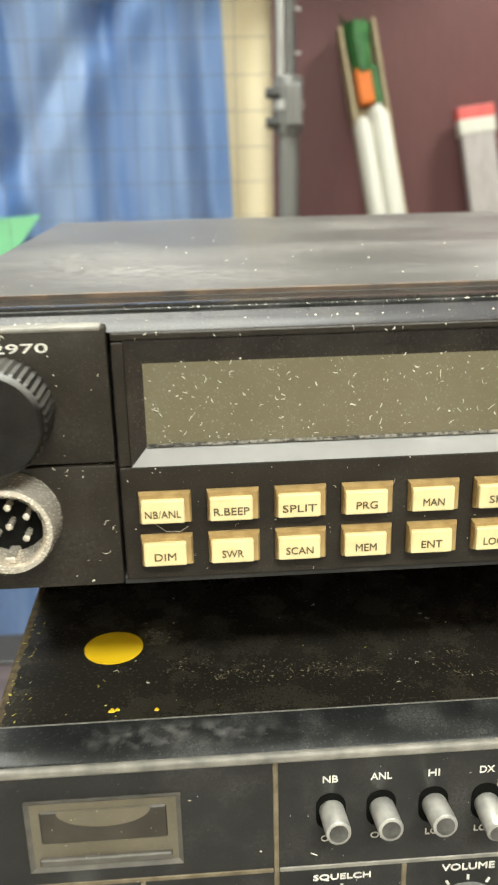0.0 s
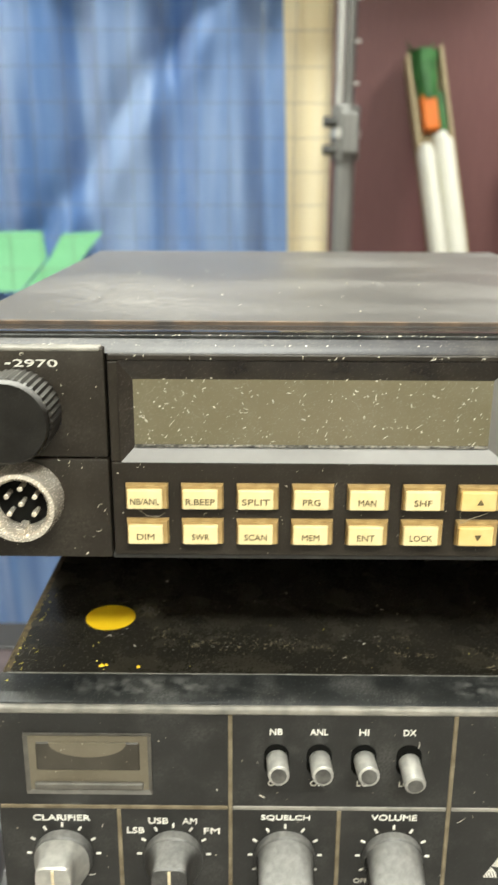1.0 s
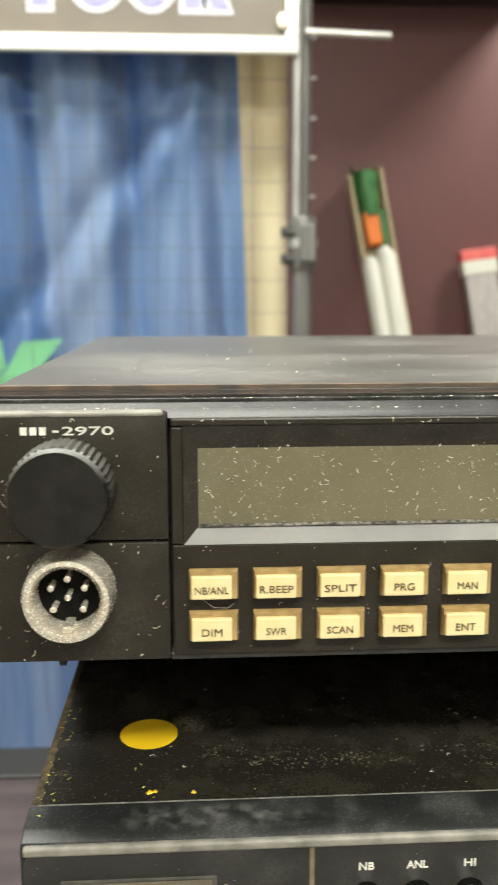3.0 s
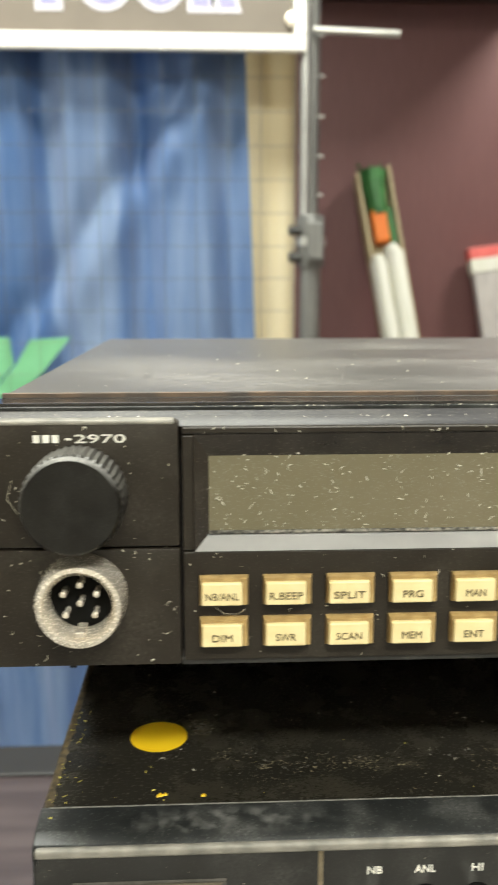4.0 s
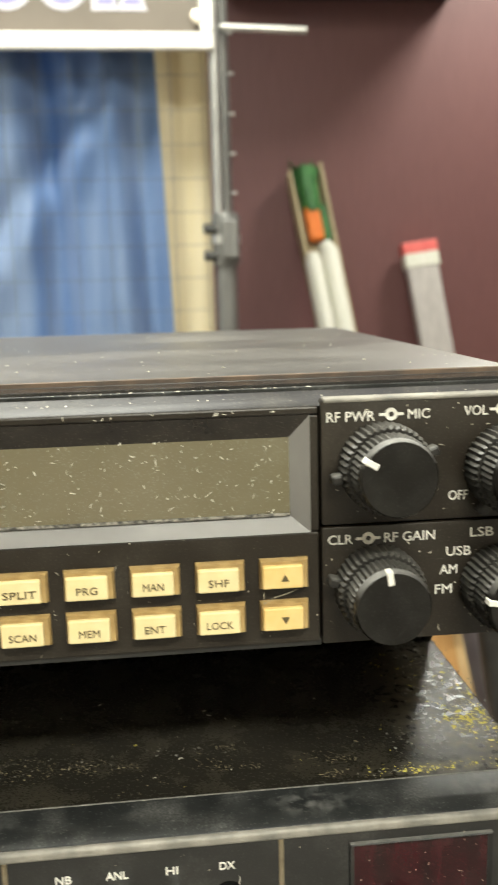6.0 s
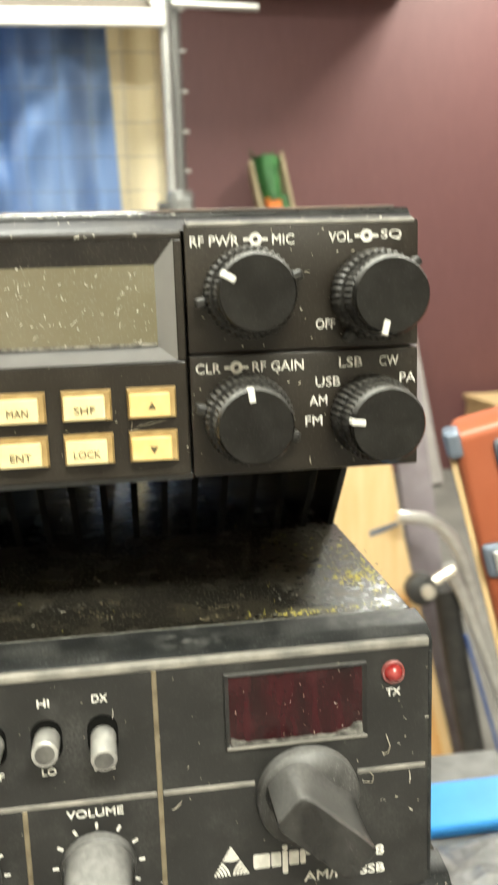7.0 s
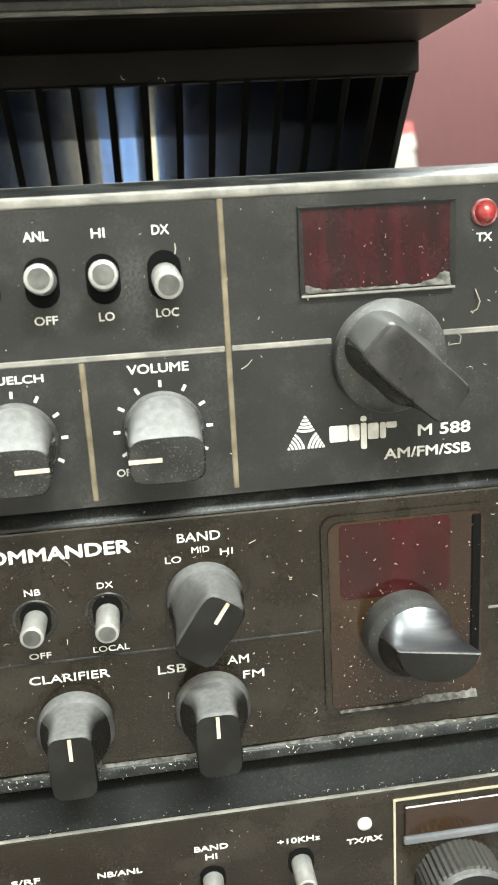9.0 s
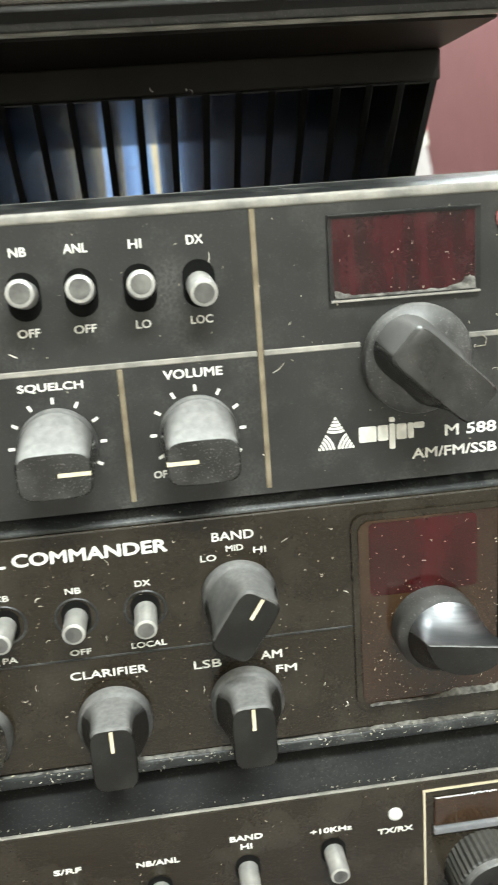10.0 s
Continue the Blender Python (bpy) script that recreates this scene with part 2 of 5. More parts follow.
def box(x0, x1, y0, y1, z0, z1, bevel=0.0, seg=2, bm=None):
    bm2 = bmesh.new()
    bmesh.ops.create_cube(bm2, size=1.0)
    for v in bm2.verts:
        v.co = ((x0 + x1) / 2 + v.co.x * (x1 - x0), (y0 + y1) / 2 + v.co.y * (y1 - y0), (z0 + z1) / 2 + v.co.z * (z1 - z0))
    if bevel:
        bmesh.ops.bevel(bm2, geom=bm2.edges[:], offset=bevel, segments=seg, profile=0.5, affect="EDGES")
    if bm is None:
        return bm2
    me = bpy.data.meshes.new("tmp")
    bm2.to_mesh(me)
    bm2.free()
    bm.from_mesh(me)
    bpy.data.meshes.remove(me)
    return bm


def extrude_x(profile, x0, x1, bevel=0.0):
    """A solid whose yz outline is profile, from x0 to x1."""
    bm = bmesh.new()
    a = [bm.verts.new((x0, y, z)) for y, z in profile]
    b = [bm.verts.new((x1, y, z)) for y, z in profile]
    n = len(profile)
    bm.faces.new(a)
    bm.faces.new(b[::-1])
    for i in range(n):
        bm.faces.new((a[i], b[i], b[(i + 1) % n], a[(i + 1) % n]))
    if bevel:
        bmesh.ops.bevel(bm, geom=bm.edges[:], offset=bevel, segments=2, profile=0.5, affect="EDGES")
    return bm


def lathe(rings, cx, cz, seg=40, knurl=0.0, bm=None):
    """Turned about an axis along y: rings of (radius, y); knurl: depth of ribs on the widest rings."""
    bm = bm or bmesh.new()
    last = None
    widest = max(r for r, _ in rings)
    for r, y in rings:
        if r <= 1e-6:
            cur = [bm.verts.new((cx, y, cz))]
        else:
            cur = []
            for i in range(seg):
                a = 2 * math.pi * i / seg
                q = r - (knurl if (i % 2 and r > widest * 0.93) else 0)
                cur.append(bm.verts.new((cx + q * math.cos(a), y, cz + q * math.sin(a))))
        if last:
            if len(last) == 1 and len(cur) > 1:
                for i in range(seg):
                    bm.faces.new((last[0], cur[i], cur[(i + 1) % seg]))
            elif len(cur) == 1 and len(last) > 1:
                for i in range(seg):
                    bm.faces.new((last[i], last[(i + 1) % seg], cur[0]))
            elif len(cur) > 1:
                for i in range(seg):
                    bm.faces.new((last[i], last[(i + 1) % seg], cur[(i + 1) % seg], cur[i]))
        last = cur
    return bm


def rounded(x0, x1, z0, z1, r, y0, y1, seg=6):
    """A plate in the xz plane with rounded corners, from y0 to y1."""
    pts = []
    for cx, cz, a0 in ((x1 - r, z1 - r, 0), (x0 + r, z1 - r, 90), (x0 + r, z0 + r, 180), (x1 - r, z0 + r, 270)):
        for i in range(seg + 1):
            a = radians(a0 + 90 * i / seg)
            pts.append((cx + r * math.cos(a), cz + r * math.sin(a)))
    return plate(pts, y0, y1)


def plate(pts, y0, y1):
    bm = bmesh.new()
    a = [bm.verts.new((x, y0, z)) for x, z in pts]
    b = [bm.verts.new((x, y1, z)) for x, z in pts]
    n = len(pts)
    bm.faces.new(a)
    bm.faces.new(b[::-1])
    for i in range(n):
        bm.faces.new((a[i], b[i], b[(i + 1) % n], a[(i + 1) % n]))
    return bm


def frame_ring(outer, inner, y_out, y_in, back=0.004, sides=range(4)):
    """A four-sided frame whose faces slope from the outer rectangle to the inner one; rectangles are x0, x1, z0, z1."""
    bm = bmesh.new()

    def rect(r, y):
        return [bm.verts.new(c) for c in ((r[0], y, r[2]), (r[1], y, r[2]), (r[1], y, r[3]), (r[0], y, r[3]))]

    o, i, ob_, ib = rect(outer, y_out), rect(inner, y_in), rect(outer, y_out + back), rect(inner, y_out + back)
    for k in sides:
        n = (k + 1) % 4
        for a, b in ((o, i), (i, ib), (ib, ob_), (ob_, o)):
            bm.faces.new((a[k], a[n], b[n], b[k]))
    return bm


def tube(points, r, seg=12, bm=None):
    """A round tube along points."""
    bm = bm or bmesh.new()
    pts = [Vector(p) for p in points]
    rings = []
    side = None
    for k, p in enumerate(pts):
        d = (pts[min(k + 1, len(pts) - 1)] - pts[max(k - 1, 0)]).normalized()
        if side is None:
            side = d.orthogonal().normalized()
        side = (side - d * side.dot(d)).normalized()
        up = d.cross(side)
        rr = r[k] if isinstance(r, (list, tuple)) else r
        rings.append([bm.verts.new(p + rr * (math.cos(2 * math.pi * i / seg) * side + math.sin(2 * math.pi * i / seg) * up)) for i in range(seg)])
    for a, b in zip(rings, rings[1:]):
        for i in range(seg):
            bm.faces.new((a[i], a[(i + 1) % seg], b[(i + 1) % seg], b[i]))
    bm.faces.new(rings[0][::-1])
    bm.faces.new(rings[-1])
    return bm


def text(name, words, x, z, height, y, mat, parent, width=None, bold=0.0, align="c", turn=0.0):
    """Raised lettering on a panel that faces -y; x, z: its middle (align c) or left end (align l) and the middle of its height."""
    cu = bpy.data.curves.new("words", "FONT")
    cu.body, cu.size, cu.extrude, cu.offset, cu.resolution_u = words, 1.0, 0.02, 0.0, 3
    ob = new("words", cu)
    me = bpy.data.meshes.new_from_object(ob.evaluated_get(bpy.context.evaluated_depsgraph_get()))
    bpy.data.objects.remove(ob)
    n = len(me.vertices)
    co = np.empty(n * 3)
    me.vertices.foreach_get("co", co)
    co = co.reshape(-1, 3)
    lo, hi = co.min(0), co.max(0)
    s = height / (hi[1] - lo[1])
    sx = (width / (hi[0] - lo[0])) if width else s
    px = (co[:, 0] - (lo[0] + hi[0]) / 2) * sx + ((hi[0] - lo[0]) / 2 * sx if align == "l" else 0)
    pz = (co[:, 1] - (lo[1] + hi[1]) / 2) * s
    c, sn = math.cos(radians(turn)), math.sin(radians(turn))
    out = np.stack([x + px * c - pz * sn, y - 0.00012 - co[:, 2] * 0.004, z + px * sn + pz * c], 1)
    me.vertices.foreach_set("co", out.ravel())
    if bold:
        bm = bmesh.new()
        for k, (dx, dz) in enumerate(((0, 0), (1, 0.25), (-1, -0.25), (0.3, 0.8), (-0.3, -0.8))):
            kept = len(bm.verts)
            bm.from_mesh(me)
            bm.verts.ensure_lookup_table()
            for v in bm.verts[kept:]:
                v.co += Vector((dx * bold * height * 0.9, -0.000006 * k, dz * bold * height * 0.9))
        bm.to_mesh(me)
        bm.free()
    me.materials.append(mat)
    me.name = name
    o = new(name, me)
    o.parent = parent
    return o


def flecks(parent, spots, mat, seed, name="dust", label="scattered pale lint and dust flecks"):
    """Loose lint: small bent slivers on surfaces. spots: (count, x0, x1, y0, y1, z0, z1, normal axis, largest length)."""
    rnd = random.Random(seed)
    verts, faces = [], []
    for count, x0, x1, y0, y1, z0, z1, axis, big in spots:
        for _ in range(count):
            c = Vector((rnd.uniform(x0, x1), rnd.uniform(y0, y1), rnd.uniform(z0, z1)))
            ln = big * (0.18 + 0.82 * rnd.random() ** 3)
            wd = min(ln * 0.4, 0.00008 + 0.00011 * rnd.random() ** 2)
            a = rnd.uniform(0, math.pi)
            bend = rnd.uniform(-0.9, 0.9)
            nrm = {"y": Vector((0, -1, 0)), "z": Vector((0, 0, 1))}[axis]
            u0 = Vector((1, 0, 0))
            v0 = Vector((0, 0, 1)) if axis == "y" else Vector((0, 1, 0))
            base = len(verts)
            for k in range(4):
                f = k / 3 - 0.5
                ang = a + bend * f
                d = u0 * math.cos(ang) + v0 * math.sin(ang)
                s = u0 * -math.sin(ang) + v0 * math.cos(ang)
                w = wd * (0.55 if k in (0, 3) else 1)
                p = c + d * ln * f
                verts += [p + s * w, p - s * w, p + nrm * w * 1.2]
            for k in range(3):
                i, j = base + 3 * k, base + 3 * k + 3
                faces += [(i, j, j + 2, i + 2), (i + 2, j + 2, j + 1, i + 1)]
    me = bpy.data.meshes.new(name)
    me.from_pydata([tuple(v) for v in verts], [], faces)
    me.materials.append(mat)
    ob = new(name, me)
    ob.parent = parent
    return tagged(ob, label, kind="stuff")


def curls(parent, spots, mat, seed, name="lint", label="curled pale lint fibres"):
    """Curled fibres lying on surfaces. spots: (count, x0, x1, y0, y1, z0, z1, normal axis, longest, radius)."""
    rnd = random.Random(seed)
    bm = bmesh.new()
    for count, x0, x1, y0, y1, z0, z1, axis, longest, r in spots:
        for _ in range(count):
            p = Vector((rnd.uniform(x0, x1), rnd.uniform(y0, y1), rnd.uniform(z0, z1)))
            ln = longest * (0.25 + 0.75 * rnd.random() ** 2)
            a, bend = rnd.uniform(0, 2 * math.pi), rnd.uniform(-1, 1) * 1.1
            pts = []
            for k in range(6):
                up = r + 0.00025 * rnd.random() * math.sin(math.pi * k / 5)
                pts.append(p + (Vector((0, -up, 0)) if axis == "y" else Vector((0, 0, up))))
                d = Vector((math.cos(a), 0, math.sin(a))) if axis == "y" else Vector((math.cos(a), math.sin(a), 0))
                p = p + d * ln / 5
                a += bend * rnd.uniform(0.2, 1.0)
            w = r * rnd.uniform(0.6, 1.25)
            tube(pts, [w * 0.7, w, w * 1.1, w, w * 0.9, w * 0.4], 5, bm)
    ob = part(name, bm, mat, parent, label)
    return tagged(ob, kind="stuff")


def flakes(parent, spots, mat, seed, name, label):
    """Flat irregular chips on what faces up. spots: (count, middle x, middle y, spread x, spread y, z, largest)."""
    rnd = random.Random(seed)
    verts, faces = [], []
    for count, mx, my, sx, sy, z, big in spots:
        for _ in range(count):
            cx, cy = mx + sx * max(-1.6, min(1.6, rnd.gauss(0, 0.7))), my + sy * max(-1.6, min(1.6, rnd.gauss(0, 0.7)))
            r = big * (0.15 + 0.85 * rnd.random() ** 3)
            n = rnd.randint(5, 8)
            h = z + rnd.uniform(0.00003, 0.00016)
            at, sq = rnd.uniform(0, 3), rnd.uniform(0.35, 1.0)
            base = len(verts)
            for lift, grow in ((z - 0.00002, 1.1), (h, 0.9)):
                for k in range(n):
                    q = r * grow * (0.6 + 0.4 * math.sin(7.3 * k + at * 5) ** 2)
                    u, v = q * math.cos(2 * math.pi * k / n), q * sq * math.sin(2 * math.pi * k / n)
                    verts.append((cx + u * math.cos(at) - v * math.sin(at), cy + u * math.sin(at) + v * math.cos(at), lift))
            faces.append(tuple(range(base + n, base + 2 * n)))
            faces += [(base + k, base + (k + 1) % n, base + n + (k + 1) % n, base + n + k) for k in range(n)]
    me = bpy.data.meshes.new(name)
    me.from_pydata(verts, [], faces)
    me.materials.append(mat)
    ob = new(name, me)
    ob.parent = parent
    return tagged(ob, label, kind="stuff")


def dust_heap(parent, x0, x1, z, y, deep, height, seed, name="dust_ledge", label="ledge caked with pale dust", steps=60):
    """Dust gathered on a sill along x: lumpy, with a ragged upper edge; height: of (share along the sill)."""
    bm = bmesh.new()
    rows = []
    for i in range(steps + 1):
        f = i / steps
        x = x0 + (x1 - x0) * f
        h = height(f) * (0.8 + 0.45 * noise.noise((x * 500, seed, 0.0)) + 0.25 * noise.noise((x * 1700, seed, 4.0)))
        h = max(0.00012, h)
        d = deep * (0.85 + 0.35 * noise.noise((x * 1500, seed, 9.0)))
        rows.append([bm.verts.new(c) for c in ((x, y, z), (x, y - d, z), (x, y - d * 0.9, z + h * 0.35), (x, y - d * 0.45, z + h * 0.8), (x, y - 0.00005, z + h))])
    for a, b in zip(rows, rows[1:]):
        for k in range(5):
            bm.faces.new((a[k], b[k], b[(k + 1) % 5], a[(k + 1) % 5]))
    bm.faces.new(rows[0])
    bm.faces.new(rows[-1][::-1])
    return part(name, bm, DUST_HEAP, parent, label, smooth=True)


# ---- the room ----
TABLE = -0.0194
FLOOR = TABLE - 0.75
MAROON = material("maroon_wall_paint", (0.135, 0.055, 0.055), 0.55, second=(0.165, 0.07, 0.068), scale=18, streak=(22, 1, 0.5), bump=0.1, bump_scale=150)
PLASTER = material("pale_plaster", (0.50, 0.47, 0.41), 0.8, second=(0.55, 0.52, 0.46), scale=3, bump=0.1, bump_scale=80)
CEIL = material("white_ceiling_paint", (0.75, 0.73, 0.68), 0.9, second=(0.70, 0.68, 0.63), scale=2)
CONCRETE = material("grey_floor", (0.16, 0.15, 0.14), 0.8, second=(0.22, 0.21, 0.19), scale=5, bump=0.2, bump_scale=60)


def slab(name, x0, x1, y0, y1, z0, z1, mat, label, category):
    ob = part(name, box(x0, x1, y0, y1, z0, z1), mat, None)
    return tagged(ob, label, category, kind="structure")


BACK = 4.15
slab("floor", -2.6, 3.9, -2.4, BACK + 0.1, FLOOR - 0.1, FLOOR, CONCRETE, "grey concrete floor of the room", "floor")
slab("wall_north", -2.6, 3.9, BACK, BACK + 0.1, FLOOR, CEILING, MAROON, "maroon painted wall with faint vertical streaks", "wall")
slab("wall_south", -2.6, 3.9, -2.5, -2.4, FLOOR, CEILING, PLASTER, "plain pale plaster wall", "wall")
slab("wall_west", -2.7, -2.6, -2.4, BACK, FLOOR, CEILING, PLASTER, "plain pale plaster wall", "wall")
slab("wall_east", 3.9, 4.0, -2.4, BACK, FLOOR, CEILING, MAROON, "plain maroon painted wall", "wall")
slab("ceiling", -2.7, 4.0, -2.5, BACK + 0.1, CEILING, CEILING + 0.1, CEIL, "plain white painted ceiling", "ceiling")

# the table that the radios stand on
TABLE_TOP = material("dark_brown_table", (0.036, 0.025, 0.027), 0.45, second=(0.068, 0.051, 0.052), scale=9, streak=(1, 9, 1), bump=0.1, bump_scale=200)
table = thing("table", "dark brown wooden table under stacked radios", "table", at=(0, 0.1, FLOOR))
part("tabletop", box(-0.62, 0.130, -0.05 - 0.1, 0.38 - 0.1, TABLE - FLOOR - 0.03, TABLE - FLOOR, 0.003), TABLE_TOP, table)
for tx in (-0.58, 0.09):
    for ty in (-0.11, 0.25):
        part("leg", box(tx - 0.02, tx + 0.02, ty - 0.02, ty + 0.02, 0, TABLE - FLOOR - 0.03, 0.002), TABLE_TOP, table)

part("edge_band", box(-0.62, 0.130, 0.245, 0.281, TABLE - FLOOR - 0.032, TABLE - FLOOR + 0.002, 0.001), material("black_edge_band", (0.012, 0.011, 0.011), 0.5), table, "black band along table edge")

# blue curtain behind a wire grid
# Pale streaked second tone puts the satin's fold highlights into the colour.
BLUE = material("blue_satin_cloth", (0.105, 0.225, 0.50), 0.40, second=(0.32, 0.44, 0.66), scale=2.2, streak=(7, 1, 0.7), sheen=0.4, bump=0.1, bump_scale=900)
CREAM_CLOTH = material("cream_cloth", (0.90, 0.80, 0.54), 0.7, second=(0.92, 0.85, 0.65), scale=6, streak=(5, 1, 0.2))
GREEN = material("green_print", (0.13, 0.40, 0.20), 0.6, second=(0.17, 0.46, 0.25), scale=8)
STEEL = material("grey_painted_steel", (0.12, 0.12, 0.116), 0.42, 0.3, second=(0.18, 0.18, 0.173), scale=12, streak=(4, 4, 0.4), bump=0.1, bump_scale=300)
ALU = material("pale_aluminium", (0.58, 0.58, 0.56), 0.35, 0.7, second=(0.70, 0.70, 0.67), scale=15)
RUBBER_DARK = material("dark_bolt", (0.03, 0.03, 0.03), 0.45, 0.4, second=(0.06, 0.06, 0.055), scale=60)
WIRE = material("dark_wire", (0.16, 0.16, 0.15), 0.6, 0.0, second=(0.12, 0.12, 0.11), scale=60)


def cloth_fold(x, z):
    gather = 0.20 * (z - 0.1)
    diag = x + 0.591 - 0.73 * z
    return (0.020 * math.sin(34 * x + 1.5 * math.sin(2.1 * z)) + 0.011 * math.sin(71 * x + 2.0 * z + 0.8)
            + 0.018 * math.exp(-(diag / 0.040) ** 2) - 0.014 * math.exp(-((diag - 0.075) / 0.045) ** 2)
            + 0.010 * math.sin(9 * x - 7 * z) + 0.012 * gather * math.sin(50 * x))


def cloth(name, x0, right_edge, z0, z1, y, nx, nz, mat, parent, fold):
    bm = bmesh.new()
    grid = []
    for j in range(nz + 1):
        z = z0 + (z1 - z0) * j / nz
        x1 = right_edge(z)
        grid.append([bm.verts.new((x0 + (x1 - x0) * i / nx, y + fold(x0 + (x1 - x0) * i / nx, z), z)) for i in range(nx + 1)])
    for j in range(nz):
        for i in range(nx):
            bm.faces.new((grid[j][i], grid[j][i + 1], grid[j + 1][i + 1], grid[j + 1][i]))
    bmesh.ops.solidify(bm, geom=bm.faces[:], thickness=0.002)
    return part(name, bm, mat, parent, smooth=True)


curtain = cloth("curtain", -1.3, lambda z: 0.0475 - 0.034 * (z - 0.2), FLOOR + 0.004, 1.45, 1.58, 300, 240, BLUE, None, cloth_fold)
tagged(curtain, "blue satin curtain gathered in diagonal folds", "curtain")
backing = cloth("cream_drape", 0.0, lambda z: 0.134, FLOOR + 0.004, 1.45, 1.64, 30, 4, CREAM_CLOTH, None, lambda x, z: 0.006 * math.sin(95 * x))
tagged(backing, "cream cloth drape hanging beside blue curtain", "drape")
for pts in (((-0.58, 0.196), (-0.438, 0.199), (-0.432, 0.145), (-0.49, 0.08), (-0.58, 0.08)),
            ((-0.398, 0.194), (-0.318, 0.199), (-0.375, 0.130), (-0.43, 0.08), (-0.485, 0.08), (-0.428, 0.145))):
    tagged(part("green_patch", plate(pts, 1.5345, 1.537), GREEN, None), "flat green printed patch on blue curtain", "patch", "green patches")

grid_panel = thing("wire_grid_panel", "thin dark wire grid panel before curtain", "grid panel", at=(0, 1.525, 0))
wire_h = tube([(-1.25, 0, 0), (0.124, 0, 0)], 0.0005, 6)
first = part("wire", wire_h, WIRE, grid_panel)
first.matrix_basis = pose(0, 0, -0.37)
for k in range(1, 26):
    share("wire", first.data, grid_panel, pose(0, 0, -0.37 + 0.0620 * k))
wire_v = part("upright_wire", tube([(0, 0, -0.40), (0, 0, 1.20)], 0.0005, 6), WIRE, grid_panel)
wire_v.matrix_basis = pose(0.118, 0.003, 0)
for k in range(1, 25):
    share("upright_wire", wire_v.data, grid_panel, pose(0.118 - 0.0620 * k, 0.003, 0))

# display stand: poles, clamp, sign frame
stand = thing("display_stand", "grey steel display stand with clamp collar", "stand", at=(0.151, 1.51, FLOOR))
dz = -FLOOR
part("lower_pole", tube([(0.0, 0, 0), (0.0, 0, dz + 0.36)], 0.0200, 24), STEEL, stand, smooth=True)
part("upper_pole", tube([(-0.0125, 0, dz + 0.35), (-0.0125, 0, dz + 1.25)], 0.0098, 20), material("satin_grey_pole", (0.30, 0.30, 0.29), 0.4, 0.5, second=(0.38, 0.38, 0.37), scale=15), stand, smooth=True)
part("rear_pole", tube([(0.004, 0.020, dz + 0.2), (0.004, 0.020, dz + 1.25)], 0.0125, 20), STEEL, stand, smooth=True)
clamp = part("clamp", tube([(0, 0, dz + 0.333), (0, 0, dz + 0.340), (0, 0, dz + 0.425), (0, 0, dz + 0.431)], [0.024, 0.0265, 0.0265, 0.024], 24), STEEL, stand, "grey steel clamp collar", smooth=True)
part("clamp_band", tube([(0, 0, dz + 0.374), (0, 0, dz + 0.390)], 0.0285, 24), ALU, clamp)
part("clamp_block", box(-0.010, 0.022, -0.036, -0.010, dz + 0.345, dz + 0.418, 0.004, 2), STEEL, clamp)
for bz in (0.352, 0.402):
    part("bolt", tube([(-0.018, -0.014, dz + bz), (-0.043, -0.014, dz + bz)], 0.0095, 10), RUBBER_DARK, clamp)
for k in range(9):
    part("notch_pin", tube([(0.014, 0.014, dz + 0.47 + 0.072 * k), (0.024, 0.010, dz + 0.47 + 0.072 * k)], 0.0028, 6), ALU, stand)
for fx in (-1, 1):
    part("foot", box(min(0, fx * 0.25), max(0, fx * 0.25), -0.02, 0.02, 0, 0.03, 0.004), STEEL, stand)

SIGN_GREY = material("taupe_sign_board", (0.155, 0.130, 0.105), 0.5, second=(0.19, 0.16, 0.13), scale=6)
LILAC = material("lilac_letter", (0.30, 0.28, 0.62), 0.5, second=(0.36, 0.34, 0.68), scale=20)
OUTLINE = material("white_letter_edge", (0.62, 0.60, 0.66), 0.5)
SIGN_WHITE = material("white_sign_frame", (0.82, 0.80, 0.76), 0.35, second=(0.76, 0.74, 0.70), scale=20)
sign = thing("hanging_sign", "taupe sign board with lilac lettering in white frame", "sign", at=(0, 1.50, 0.722))
part("board", box(-0.95, 0.112, 0.004, 0.010, 0.012, 0.36), SIGN_GREY, sign)
part("lower_rail", box(-0.95, 0.138, -0.008, 0.010, 0.000, 0.029, 0.003), SIGN_WHITE, sign)
part("end_rail", box(0.113, 0.138, -0.006, 0.010, 0.029, 0.36, 0.003), ALU, sign)
part("corner_bolt", lathe([(0, -0.014), (0.011, -0.013), (0.013, -0.008)], 0.110, 0.055, 20), NICKEL, sign)


def stroke(pts, layer, mat, name):
    part(name, plate(pts, 0.004 - 0.0015 * layer - 0.0014, 0.004 - 0.0015 * layer), mat, sign)


def half_round(cx, w, depth, top):
    return [(cx + w / 2 * math.cos(math.pi + math.pi * k / 20), depth[0] + (depth[1] - depth[0]) * (1 + math.sin(math.pi + math.pi * k / 20))) for k in range(21)] + [(cx + w / 2, top), (cx - w / 2, top)]


def upright(x0, x1, z0, lean=0.0):
    return [(x0, z0), (x1, z0), (x1 + lean, 0.21), (x0 + lean, 0.21)]


